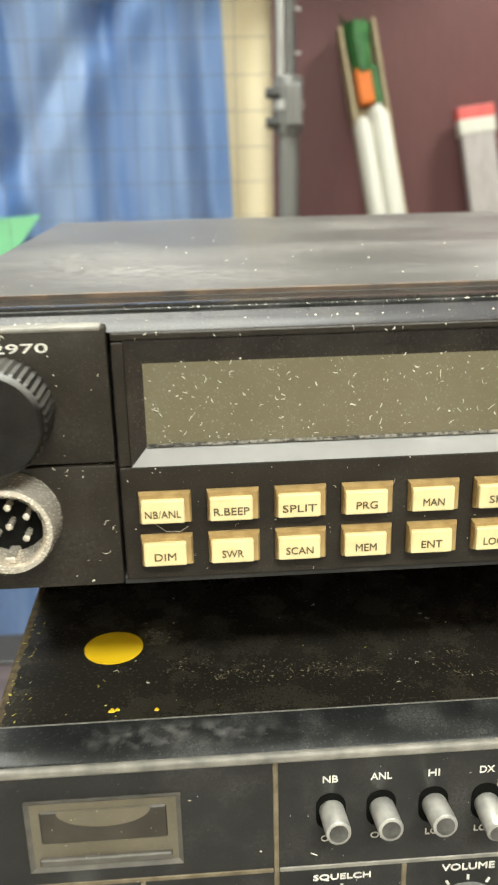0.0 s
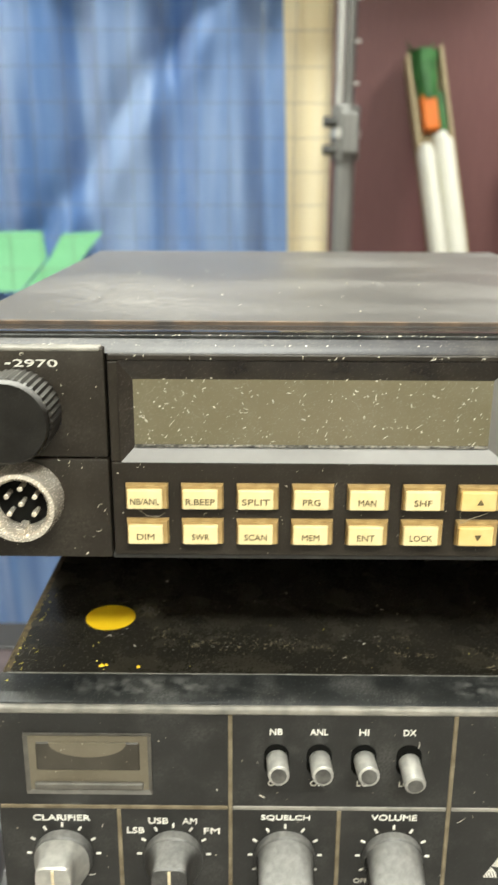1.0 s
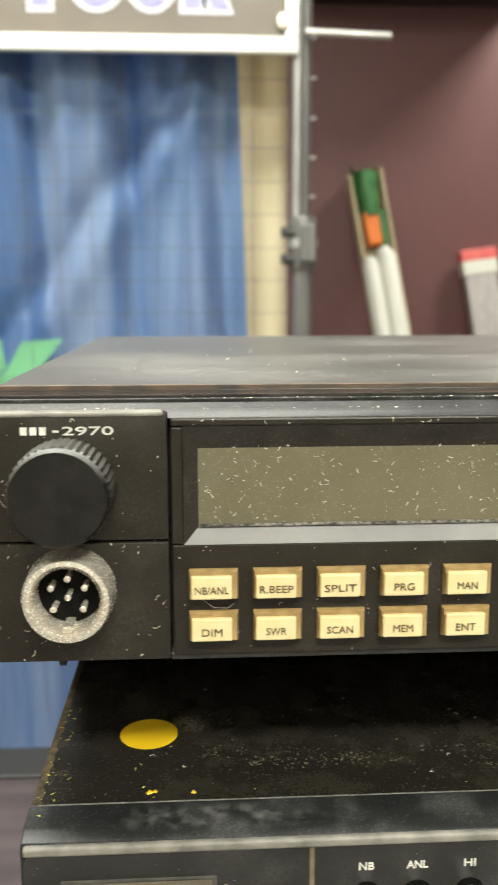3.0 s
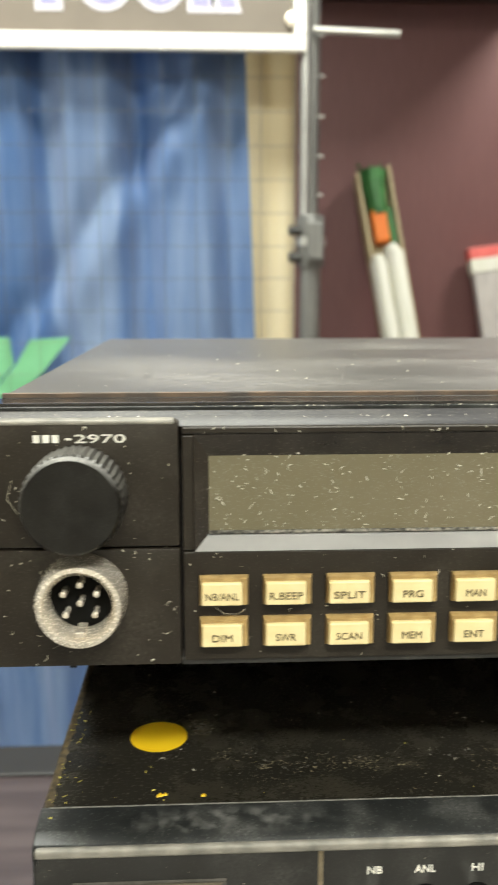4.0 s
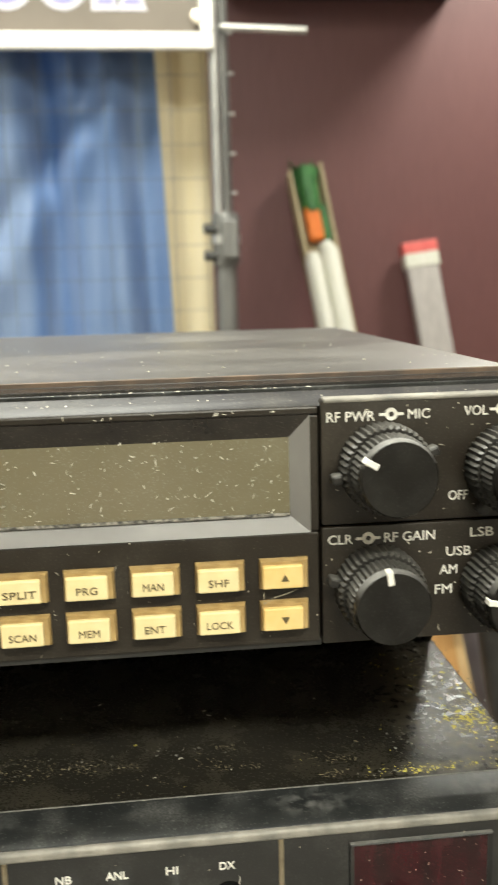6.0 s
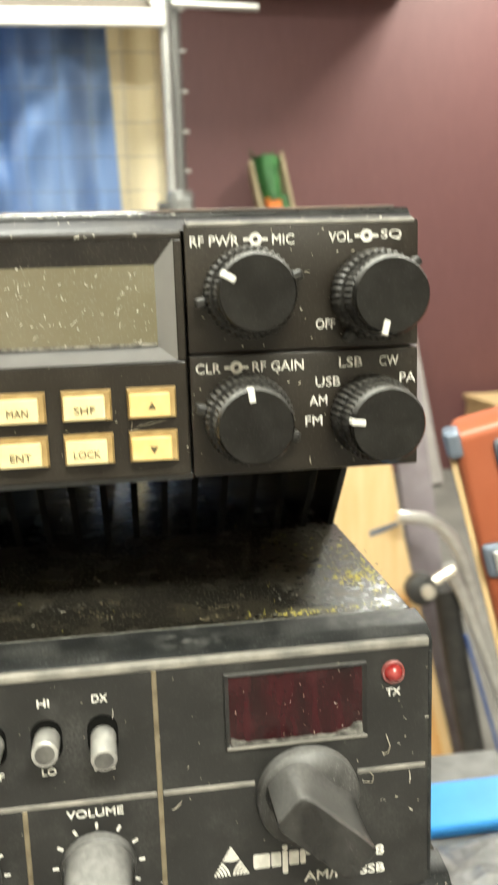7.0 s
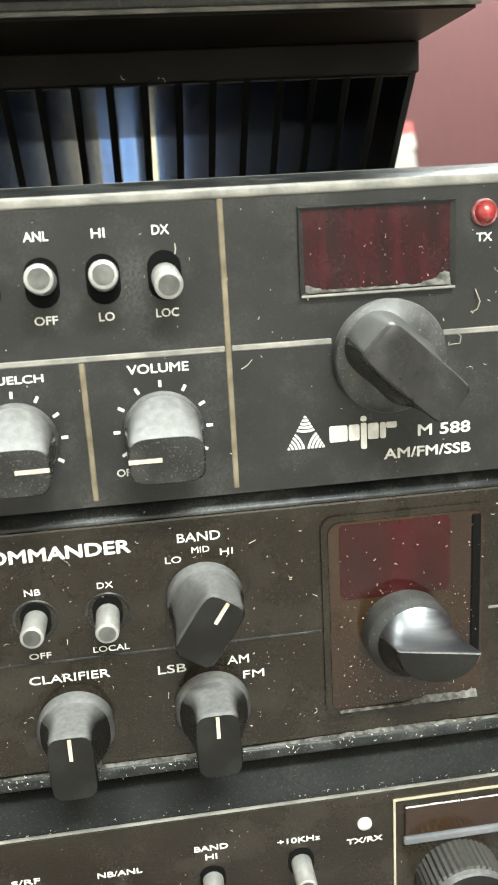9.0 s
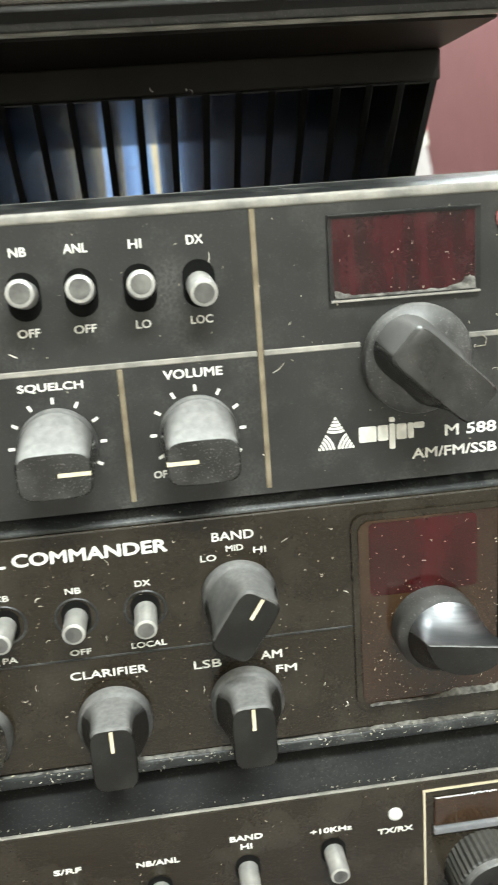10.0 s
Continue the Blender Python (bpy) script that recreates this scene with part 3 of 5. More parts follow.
# partly seen letters as plain strokes: pale edges behind, lilac before
LZ = 0.078
for x0, x1, lean in ((-0.345, -0.315, 0.0), (-0.070, -0.040, 0.0), (-0.020, 0.010, -0.05)):
    stroke(upright(x0 - 0.010, x1 + 0.010, LZ - 0.011, lean), 0, OUTLINE, "letter_edge")
    stroke(upright(x0, x1, LZ, lean), 1, LILAC, "letter")
for cx, w in ((-0.229, 0.090), (-0.130, 0.082)):
    for layer, (grow, mat, nm) in enumerate(((0.011, OUTLINE, "letter_edge"), (0.0, LILAC, "letter"), (-0.028, OUTLINE, "letter_edge"), (-0.037, SIGN_GREY, "letter_gap"))):
        stroke(half_round(cx, w + 2 * grow, (LZ - grow, LZ + 0.05 + 0.2 * grow), 0.21), layer, mat, nm)
rod = thing("steel_rod", "short pale steel rod on display stand", "rod", at=(0.152, 1.502, 0.762))
part("shaft", tube([(0, 0, 0.0), (0.160, 0, -0.005)], 0.0062, 12), ALU, rod, smooth=True)

# wrapping rolls leaning on the maroon wall
PAPER = material("white_paper_roll", (0.72, 0.70, 0.64), 0.5, second=(0.62, 0.62, 0.52), scale=10, streak=(12, 1, 0.6))
TAN_CARD = material("tan_card", (0.36, 0.29, 0.17), 0.7, second=(0.44, 0.36, 0.22), scale=20)
LEAF = material("dark_green_paper", (0.02, 0.11, 0.025), 0.5, second=(0.05, 0.19, 0.05), scale=18)
ORANGE = material("orange_paper", (0.75, 0.19, 0.02), 0.5, second=(0.68, 0.16, 0.02), scale=20)
CLEAR = material("cloudy_plastic_sleeve", (0.40, 0.37, 0.36), 0.3, second=(0.50, 0.47, 0.45), scale=14, streak=(6, 1, 1))
REDCAP = material("red_card_cap", (0.74, 0.15, 0.13), 0.5, second=(0.66, 0.11, 0.10), scale=20)


def leaning(name, label, category, x_top, z_top, x_low, z_low, y_top, y_low):
    """An empty whose own z axis runs from the foot on the floor up to the top."""
    slope = (x_top - x_low) / (z_top - z_low)
    foot = Vector((x_top - slope * (z_top - FLOOR), y_low, FLOOR + 0.004))
    up = Vector((x_top, y_top, z_top)) - foot
    ez = up.normalized()
    ex = (Vector((1, 0, 0)) - ez * ez.x).normalized()
    ey = ez.cross(ex)
    ob = thing(name, label, category, "rolls by the wall")
    ob.matrix_basis = Matrix.Translation(foot) @ Matrix((ex, ey, ez)).transposed().to_4x4() @ Matrix.Diagonal((0.9, 1, 1, 1))
    return ob, up.length


roll, ln = leaning("wrapping_roll", "white paper rolls with green and orange band in tan card tray", "wrapping roll", 0.747, 0.842, 0.858, 0.068, 4.08, 3.62)
part("tray_side", box(-0.092, -0.074, -0.03, 0.04, 0, ln - 0.006, 0.003), TAN_CARD, roll)
part("tray_side", box(0.080, 0.098, -0.03, 0.04, 0, ln + 0.012, 0.003), TAN_CARD, roll)
part("tray_back", box(-0.092, 0.098, 0.042, 0.050, 0, ln - 0.02, 0.001), TAN_CARD, roll)
part("paper_roll", tube([(-0.070, -0.080, 0), (-0.070, -0.080, ln - 0.48), (-0.066, -0.080, ln - 0.44)], [0.045, 0.045, 0.028], 20), PAPER, roll, smooth=True)
part("paper_roll", tube([(0.032, -0.034, 0), (0.032, -0.034, ln - 0.43), (0.020, -0.034, ln - 0.385)], [0.054, 0.054, 0.034], 20), PAPER, roll, smooth=True)
part("orange_band", box(-0.046, 0.034, -0.034, 0.036, ln - 0.362, ln - 0.195, 0.012), ORANGE, roll)
part("green_strip", box(0.036, 0.072, -0.026, 0.036, ln - 0.372, ln - 0.19, 0.010), LEAF, roll, "dark green paper strip")
part("green_wrap", tube([(0.0, 0.0, ln - 0.22), (0.0, 0.0, ln - 0.15), (-0.004, -0.004, ln - 0.07), (0.005, 0.002, ln - 0.01)], [0.045, 0.056, 0.064, 0.070], 9), LEAF, roll)
for k in range(9):
    a = k * 2 * math.pi / 9 + 0.3
    r0, tip = 0.060, 0.095 + 0.025 * math.sin(k * 4.1)
    ring = [(r0 * math.cos(a - 0.34), r0 * 0.7 * math.sin(a - 0.34), ln - 0.04), (r0 * math.cos(a + 0.34), r0 * 0.7 * math.sin(a + 0.34), ln - 0.04), (tip * math.cos(a + 0.1), tip * 0.6 * math.sin(a + 0.1), ln + 0.030 + 0.02 * math.sin(k * 2.7))]
    bm = bmesh.new()
    bm.faces.new([bm.verts.new(p) for p in ring])
    bmesh.ops.solidify(bm, geom=bm.faces[:], thickness=0.003)
    part("leaf", bm, LEAF, roll)
pack, ln = leaning("capped_pack", "cloudy plastic pack with red and white card cap", "pack", 1.316, 0.485, 1.372, 0.048, 4.08, 3.80)
part("sleeve", box(-0.088, 0.088, -0.028, 0.028, 0, ln - 0.12, 0.008), CLEAR, pack)
part("white_band", box(-0.096, 0.098, -0.033, 0.033, ln - 0.126, ln - 0.056, 0.004), PAPER, pack)
part("red_cap", box(-0.098, 0.100, -0.034, 0.034, ln - 0.058, ln, 0.006), REDCAP, pack)

# Unidentified dark shape as a box, made deep enough to shade the wall.
VERY_DARK = material("very_dark_shape", (0.014, 0.010, 0.009), 0.5, second=(0.022, 0.016, 0.014), scale=12)
dark_shape = thing("dark_wall_shape", "very dark boxy shape high on maroon wall", "cabinet", at=(0.70, 3.90, 1.62))
part("body", box(-0.30, 0.78, -0.26, 0.247, 0.0, 0.60, 0.02), VERY_DARK, dark_shape)
for lx, ly, lw, lh in LAMPS:
    fix = thing("ceiling_light", "white ceiling light panel housing", "ceiling light", "ceiling lights", at=(lx, ly, CEILING))
    part("housing", box(-lw / 2 - 0.03, lw / 2 + 0.03, -lh / 2 - 0.03, lh / 2 + 0.03, -0.022, -0.001, 0.004), SIGN_WHITE, fix)

# ---- the stacked radios ----
def toggle(parent, x, z, y, slot_h, tip_x, tip_z, length, r=0.0029):
    """A slotted lever switch: dark slot, short grey lever with a dished end."""
    sw = part("slot", rounded(x - 0.0034, x + 0.0034, z - slot_h / 2, z + slot_h / 2, 0.0033, y - 0.00025, y + 0.001), HOLE, parent, "black slot of lever switch")
    bm = bmesh.new()
    a, b = Vector((x, y + 0.003, z)), Vector((tip_x, y - length, tip_z))
    d = (b - a).normalized()
    tube([a, b - d * 0.0008, b - d * 0.0002, b], [r, r, r * 0.96, r * 0.86], 20, bm)
    part("lever", bm, SWITCH, sw, "worn grey lever", smooth=True)
    bm = tube([b - d * 0.0002, b + d * 0.00008], [r * 0.76, r * 0.72], 18)
    part("lever_end", bm, LEVER_END, sw, smooth=True)
    return sw


def oval(cx, cz, hx, hz, power, n=56):
    """Points of a rounded box outline (power 2: an ellipse; more: squarer)."""
    out = []
    for i in range(n):
        c, q = math.cos(2 * math.pi * i / n), math.sin(2 * math.pi * i / n)
        out.append((cx + hx * math.copysign(abs(c) ** (2 / power), c), cz + hz * math.copysign(abs(q) ** (2 / power), q)))
    return out


def half_disc(cx, chord, hx, drop, n=56):
    """Points of a half disc below a straight chord, in step with oval()."""
    turns = [2 * math.pi * i / n for i in range(n)]
    return [(cx + hx * math.cos(a), chord + min(0.0, drop * math.sin(a))) for a in turns]


def loft(base, front, y0, y1, hollow=1.0, steps=8, span=None, lift=0.0):
    """A grip lofted from one outline to another along y, its front edge softened; span: only these points, as a thin skin."""
    bm = bmesh.new()
    n = len(base)
    mx, mz = sum(p[0] for p in front) / n, sum(p[1] for p in front) / n
    rows = []
    for j in range(steps + 1):
        s = j / steps
        w = 1 - (1 - s) ** hollow
        rows.append([(base[i][0] + (front[i][0] - base[i][0]) * s, y0 + (y1 - y0) * s, base[i][1] + (front[i][1] - base[i][1]) * w) for i in range(n)])
    pick = range(n) if span is None else range(span[0], span[1] + 1)
    if span is None:
        for inset, dy in ((0.94, 0.0005),):
            rows.append([(mx + (x - mx) * inset, y1 - dy, mz + (z - mz) * inset) for x, z in front])
    grid = [[bm.verts.new((row[i][0], row[i][1], row[i][2] + lift)) for i in pick] for row in rows]
    m = len(grid[0])
    for r0, r1 in zip(grid, grid[1:]):
        for i in range(m if span is None else m - 1):
            bm.faces.new((r0[i], r0[(i + 1) % m], r1[(i + 1) % m], r1[i]))
    if span is None:
        bm.faces.new(grid[-1])
        bm.faces.new(grid[0][::-1])
    else:
        bmesh.ops.solidify(bm, geom=bm.faces[:], thickness=0.0002)
    return bm


def grip_knob(parent, cx, cz, y, r, skirt, angle, base, front, length, mats, label, pointer=None, hollow=1.0, skin=None):
    """A skirted knob with a lofted finger grip; pointer: a white line on the front; skin: outline points that are plated."""
    k = part("knob", lathe([(r, y + 0.0005), (r, y - skirt * 0.55), (r * 0.97, y - skirt * 0.68), (r * 0.55, y - skirt * 1.15), (0, y - skirt * 1.15)], cx, cz, 48), mats[0], parent, label, smooth=True)
    turn = Matrix.Translation((cx, y, cz)) @ Matrix.Rotation(-radians(angle), 4, "Y")
    part("bar", loft(base, front, -skirt + 0.0006, -length + 0.0005, hollow), mats[1], k, smooth=True).matrix_basis = turn
    if skin:
        part("bar_slope", loft(base, front, -skirt + 0.0002, -length + 0.0003, hollow, 14, skin, 0.0002), mats[2], k, "blued chrome finger slope", smooth=True).matrix_basis = turn
    if pointer:
        part("pointer", box(pointer[0], pointer[1], -length - 0.0003, -length + 0.0004, pointer[2] - 0.0004, pointer[2] + 0.0004), POINTER, k).matrix_basis = turn
    return k


def hair(parent, points, r=0.00007):
    return part("hair", tube(points, r, 5), LINT, parent, "stray pale hair")


def ring_ticks(parent, cx, cz, y, r0, r1, angles, w=0.00032):
    for a in angles:
        t = radians(a)
        d, n = (math.cos(t), math.sin(t)), (-math.sin(t), math.cos(t))
        pts = [(cx + d[0] * r + n[0] * s, cz + d[1] * r + n[1] * s) for r, s in ((r0, -w), (r1, -w), (r1, w), (r0, w))]
        part("tick", plate(pts, y - 0.0002, y + 0.0003), WHITE, parent)


def bar_knob(parent, cx, cz, y, r, skirt, angle, back, fore, half, length, mats=(KNOB_DUSTY, KNOB_FACE), label="black bar knob with white pointer line"):
    """A skirted knob with a raised bar; angle: where the bar points, back and fore: how far it reaches from the axis."""
    mid_x, hx = (fore - back) / 2, (fore + back) / 2
    return grip_knob(parent, cx, cz, y, r, skirt, angle, oval(0, 0, r * 0.95, half * 1.55, 2.4), oval(mid_x, 0, hx, half, 5.0), length, mats, label,
                     (fore * 0.22, fore - 0.0008, 0.0), 2.6)


def round_knob(parent, cx, cz, y, r, length, pointer=None, ring=None, label="black ribbed round knob"):
    if ring:
        base = part("outer_ring", lathe([(ring, y + 0.0005), (ring, y - length * 0.40), (ring * 0.95, y - length * 0.46), (0, y - length * 0.46)], cx, cz, 84, 0.0005), KNOB, parent, "black ribbed outer ring of dual knob")
    k = part("knob", lathe([(r * 1.02, y - (length * 0.40 if ring else -0.0005)), (r * 1.02, y - length * 0.80), (r * 0.97, y - length * 0.86)], cx, cz, 84, 0.0004), KNOB, parent, label)
    part("cap", lathe([(r * 0.975, y - length * 0.85), (r * 0.965, y - length * 0.96), (r * 0.92, y - length), (0, y - length)], cx, cz, 48), KNOB_FACE, k, "smooth black knob cap", smooth=True)
    if pointer is not None:
        t = radians(pointer)
        bm = box(r * 0.62, r * 0.99, -length - 0.00025, -length * 0.84, -0.0007, 0.0007, 0.0002, 1)
        p = part("pointer", bm, WHITE, k, "cream pointer mark")
        p.matrix_basis = Matrix.Translation((cx, y, cz)) @ Matrix.Rotation(-t, 4, "Y")
    return k


# --- top radio: display and keypad ---
F = 0.0088
top = thing("radio_transceiver", "black mobile radio with grey display and cream keys, on finned heatsink", "radio", "stacked radios")
part("case", box(-0.0958, 0.1008, 0.024, 0.238, 0.2105, 0.2725, 0.0016), CASE_TOP, top, "worn black steel case", smooth=True)
part("front_shell", extrude_x([(F + 0.0062, 0.2132), (F + 0.0062, 0.2662), (F + 0.0006, 0.2672), (F + 0.0040, 0.2690), (F + 0.0060, 0.2702), (0.0238, 0.2716), (0.0250, 0.2700), (0.046, 0.2690), (0.046, 0.2126)], -0.0966, 0.1012, 0.0004), GLOSS, top, "glossy black front shell", smooth=True)
part("top_strip", box(-0.0962, 0.1008, 0.0152, 0.0240, 0.2695, 0.27165, 0.0002, 1), MIRROR_BLACK, top, "polished black strip before case")
part("seam_strip", box(-0.0962, 0.1010, F + 0.0058, F + 0.0068, 0.2699, 0.27095, 0.0002, 1), BEVEL, top, "dusty seam line")
part("brown_edge", box(-0.0955, 0.1005, 0.0243, 0.0252, 0.2716, 0.2729, 0.0002, 1), material("rusty_edge", (0.13, 0.085, 0.055), 0.6, second=(0.05, 0.04, 0.035), scale=120), top, "worn brown front edge")
# Pale tone draws the light caught along this lower edge.
part("under_lip", box(-0.0950, 0.1005, 0.0230, 0.0239, 0.2100, 0.2110, 0.0002, 1), RIM, top, "lower case lip, its lit edge painted pale")
for x0, x1 in ((-0.0968, -0.0546), (0.0487, 0.1012)):
    for z0, z1 in ((0.2128, 0.24015), (0.24055, 0.2686)):
        part("side_panel", box(x0, x1, F, F + 0.006, z0, z1, 0.0006), PANEL, top, smooth=True)
    part("panel_ridge", box(x0 + 0.0006, x1 - 0.001, F - 0.0003, F + 0.004, 0.2678, 0.26885, 0.0004, 2), RIM, top, "dust-lined ridge")
part("centre_panel", box(-0.0540, 0.0482, F + 0.0004, F + 0.006, 0.2135, 0.2392, 0.0004), PANEL, top)
part("hood", box(-0.0540, 0.0482, F + 0.0004, F + 0.006, 0.2655, 0.2672, 0.0004), PANEL, top)
for x0, x1 in ((-0.0540, -0.0514), (0.0463, 0.0482)):
    part("jamb", box(x0, x1, F + 0.0004, F + 0.006, 0.2394, 0.2653, 0.0003), PANEL, top)
part("panel_foot", box(-0.0546, 0.0487, F + 0.0010, F + 0.012, 0.2122, 0.2138, 0.0004), PANEL_DUSTY, top)
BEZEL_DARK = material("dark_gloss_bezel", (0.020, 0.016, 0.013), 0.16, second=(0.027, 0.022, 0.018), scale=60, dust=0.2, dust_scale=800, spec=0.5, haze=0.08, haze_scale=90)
# Same black plastic; grey tone paints the reflections on lower and right slopes.
BEZEL_LIT = material("lit_bezel", (0.30, 0.295, 0.29), 0.38, 0.7, second=(0.36, 0.355, 0.35), scale=60, dust=0.15, dust_scale=800, spec=0.6)
part("display_bezel", frame_ring((-0.0514, 0.0463, 0.2393, 0.2655), (-0.0482, 0.0422, 0.2425, 0.2602), F, F + 0.0034, 0.006, (0, 1)), BEZEL_LIT, top, "sloping lower and right bezel, reflections put into lighter grey")
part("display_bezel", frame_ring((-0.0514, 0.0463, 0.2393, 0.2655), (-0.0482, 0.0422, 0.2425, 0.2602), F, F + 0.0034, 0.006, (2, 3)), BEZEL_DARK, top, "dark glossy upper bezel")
part("display", box(-0.0490, 0.0428, F + 0.0034, F + 0.0050, 0.2418, 0.2618), LCD, top, "blank grey-green display")
part("display_dust", box(-0.0482, 0.0420, F + 0.0027, F + 0.0034, 0.2425, 0.24315, 0.0001, 1), material("lint_line", (0.03, 0.028, 0.024), 0.8, second=(0.30, 0.28, 0.24), scale=900, mix=0.6), top, "line of dark lint below display")

KEY_WORDS = [["NB/ANL", "R.BEEP", "SPLIT", "PRG", "MAN", "SHF", "\u25b2"], ["DIM", "SWR", "SCAN", "MEM", "ENT", "LOCK", "\u25bc"]]
KW, KH, KP = 0.0109, 0.0068, 0.01418
key_bm = bmesh.new()
lo = [key_bm.verts.new(c) for c in ((0, 0.001, 0), (KW, 0.001, 0), (KW, 0.001, KH), (0, 0.001, KH))]
mid = [key_bm.verts.new(c) for c in ((0.0, -0.0004, 0.0), (KW, -0.0004, 0), (KW, -0.0004, KH), (0, -0.0004, KH))]
hi = [key_bm.verts.new(c) for c in ((0.0003, -0.0014, 0.0003), (KW - 0.0004, -0.0014, 0.0003), (KW - 0.0004, -0.0014, KH - 0.0004), (0.0003, -0.0014, KH - 0.0004))]
for a, b in ((lo, mid), (mid, hi)):
    for i in range(4):
        key_bm.faces.new((a[i], a[(i + 1) % 4], b[(i + 1) % 4], b[i]))
key_bm.faces.new(hi)
key_me = None
face_me = None
for row, words in enumerate(KEY_WORDS):
    for k, word in enumerate(words):
        kx, kz = -0.0505 + k * KP, (0.2270 if row == 0 else 0.2173)
        if key_me is None:
            key = part("key", key_bm, AMBER, top)
            key_me = key.data
            key.matrix_basis = pose(kx, F, kz)
            kf = part("key_face", box(0.0005, KW - 0.0014, -0.0024, -0.0010, 0.0004, KH - 0.0011, 0.0004, 2), CREAM, key)
            face_me = kf.data
        else:
            key = share("key", key_me, top, pose(kx, F, kz))
            if k == 6:
                deep = face_me.copy()
                deep.materials[0] = DEEP_CREAM
            kf = share("key_face", deep if k == 6 else face_me, key, Matrix())
        tagged(key, "deeper amber arrow key" if k == 6 else "amber-sided cream key")
        if len(word) > 1:
            text("key_word", word, KW / 2 - 0.0004, KH * 0.38, 0.00165, -0.0024, INK, key, width=min(0.0074, 0.0013 * len(word) + 0.0006))
        else:
            s = 1 if row == 0 else -1
            part("key_mark", plate([(KW / 2 - 0.0009, KH * 0.42 - 0.0007 * s), (KW / 2 + 0.0009, KH * 0.42 - 0.0007 * s), (KW / 2, KH * 0.42 + 0.0009 * s)], -0.00255, -0.0023), INK, key)

# left end: channel knob, microphone socket, model number
round_knob(top, -0.0764, 0.2528, F, 0.0106, 0.0125)
sock = part("microphone_socket", lathe([(0.0096, F + 0.0005), (0.0100, F - 0.0012), (0.0096, F - 0.0022), (0.0096, F - 0.0068), (0.0090, F - 0.0084), (0.0080, F - 0.0086), (0.0070, F - 0.0074), (0.0069, F + 0.001)], -0.0761, 0.2298, 48), NICKEL, top, "round nickel microphone socket", smooth=True)
part("insulator", lathe([(0.0069, F - 0.0016), (0, F - 0.0016)], -0.0761, 0.2298, 32), HOLE, sock, "dark socket insert")
for a in (90, 30, 150, -40, 220):
    px, pz = -0.0761 + 0.0041 * math.cos(radians(a)), 0.2298 + 0.0041 * math.sin(radians(a))
    part("pin", lathe([(0.0007, F - 0.001), (0.0007, F - 0.0056), (0, F - 0.0060)], px, pz, 10), NICKEL, sock, smooth=True)
part("pin", lathe([(0.0007, F - 0.001), (0.0007, F - 0.0056), (0, F - 0.0060)], -0.0761, 0.2298, 10), NICKEL, sock, smooth=True)
part("key_notch", box(-0.0772, -0.0750, F - 0.0080, F - 0.002, 0.2228, 0.2242, 0.0003, 1), NICKEL, sock)
for k in range(3):
    part("maker_mark", box(-0.0856 + 0.0020 * k, -0.0842 + 0.0020 * k, F - 0.0002, F + 0.0003, 0.2640, 0.2657), WHITE, top)
part("maker_mark", box(-0.0788, -0.0775, F - 0.0002, F + 0.0003, 0.26455, 0.2650), WHITE, top)
text("model_number", "2970", -0.0714, 0.26485, 0.0018, F, WHITE, top, width=0.0108, bold=0.03)

# right end: four knobs and their lettering
for kx, kz, ang in ((0.0623, 0.2536, 150), (0.0907, 0.2522, -103), (0.0612, 0.2259, 97), (0.0899, 0.2248, 172)):
    round_knob(top, kx, kz, F, 0.0085, 0.0146, ang, 0.0100 if kx < 0.08 or kz > 0.24 else 0.0096)
for nx, nz, ang in ((0.0623, 0.2536, 18), (0.0623, 0.2536, 190), (0.0907, 0.2522, -125), (0.0612, 0.2259, 165), (0.0612, 0.2259, -22), (0.0907, 0.2522, 38)):
    t = radians(ang)
    bm = box(0.0095, 0.0122, -0.0046, -0.0010, -0.0011, 0.0011, 0.0006, 2)
    tab = part("ring_tab", bm, KNOB, top, "small lever tab of outer ring")
    tab.matrix_basis = Matrix.Translation((nx, F, nz)) @ Matrix.Rotation(-t, 4, "Y")
for word, x0, x1, z in (("RF PWR", 0.0500, 0.0606, 0.2647), ("MIC", 0.0680, 0.0729, 0.2648), ("VOL", 0.0806, 0.0860, 0.2650), ("SQ", 0.0925, 0.0972, 0.2652),
                        ("CLR", 0.0501, 0.0556, 0.2372), ("RF GAIN", 0.0628, 0.0744, 0.2372), ("LSB", 0.0826, 0.0880, 0.2373), ("CW", 0.0920, 0.0965, 0.2373),
                        ("PA", 0.0968, 0.1005, 0.2333), ("USB", 0.0771, 0.0828, 0.2331), ("AM", 0.0756, 0.0797, 0.2289), ("FM", 0.0746, 0.0785, 0.2243), ("OFF", 0.0774, 0.0818, 0.2461)):
    text("lettering", word, (x0 + x1) / 2, z, 0.00215, F, WHITE, top, width=x1 - x0, bold=0.012)
for cx, cz in ((0.0643, 0.2649), (0.0892, 0.2651), (0.0592, 0.2372)):
    part("dial_mark", lathe([(0.0014, F - 0.0002), (0.0006, F - 0.0002), (0.0006, F + 0.0003), (0.0014, F + 0.0003), (0.0014, F - 0.0002)], cx, cz, 20), WHITE, top)
    for s in (-1, 1):
        part("dial_dash", box(min(cx + s * 0.0013, cx + s * 0.0027), max(cx + s * 0.0013, cx + s * 0.0027), F - 0.0002, F + 0.0003, cz - 0.0003, cz + 0.0003), WHITE, top)

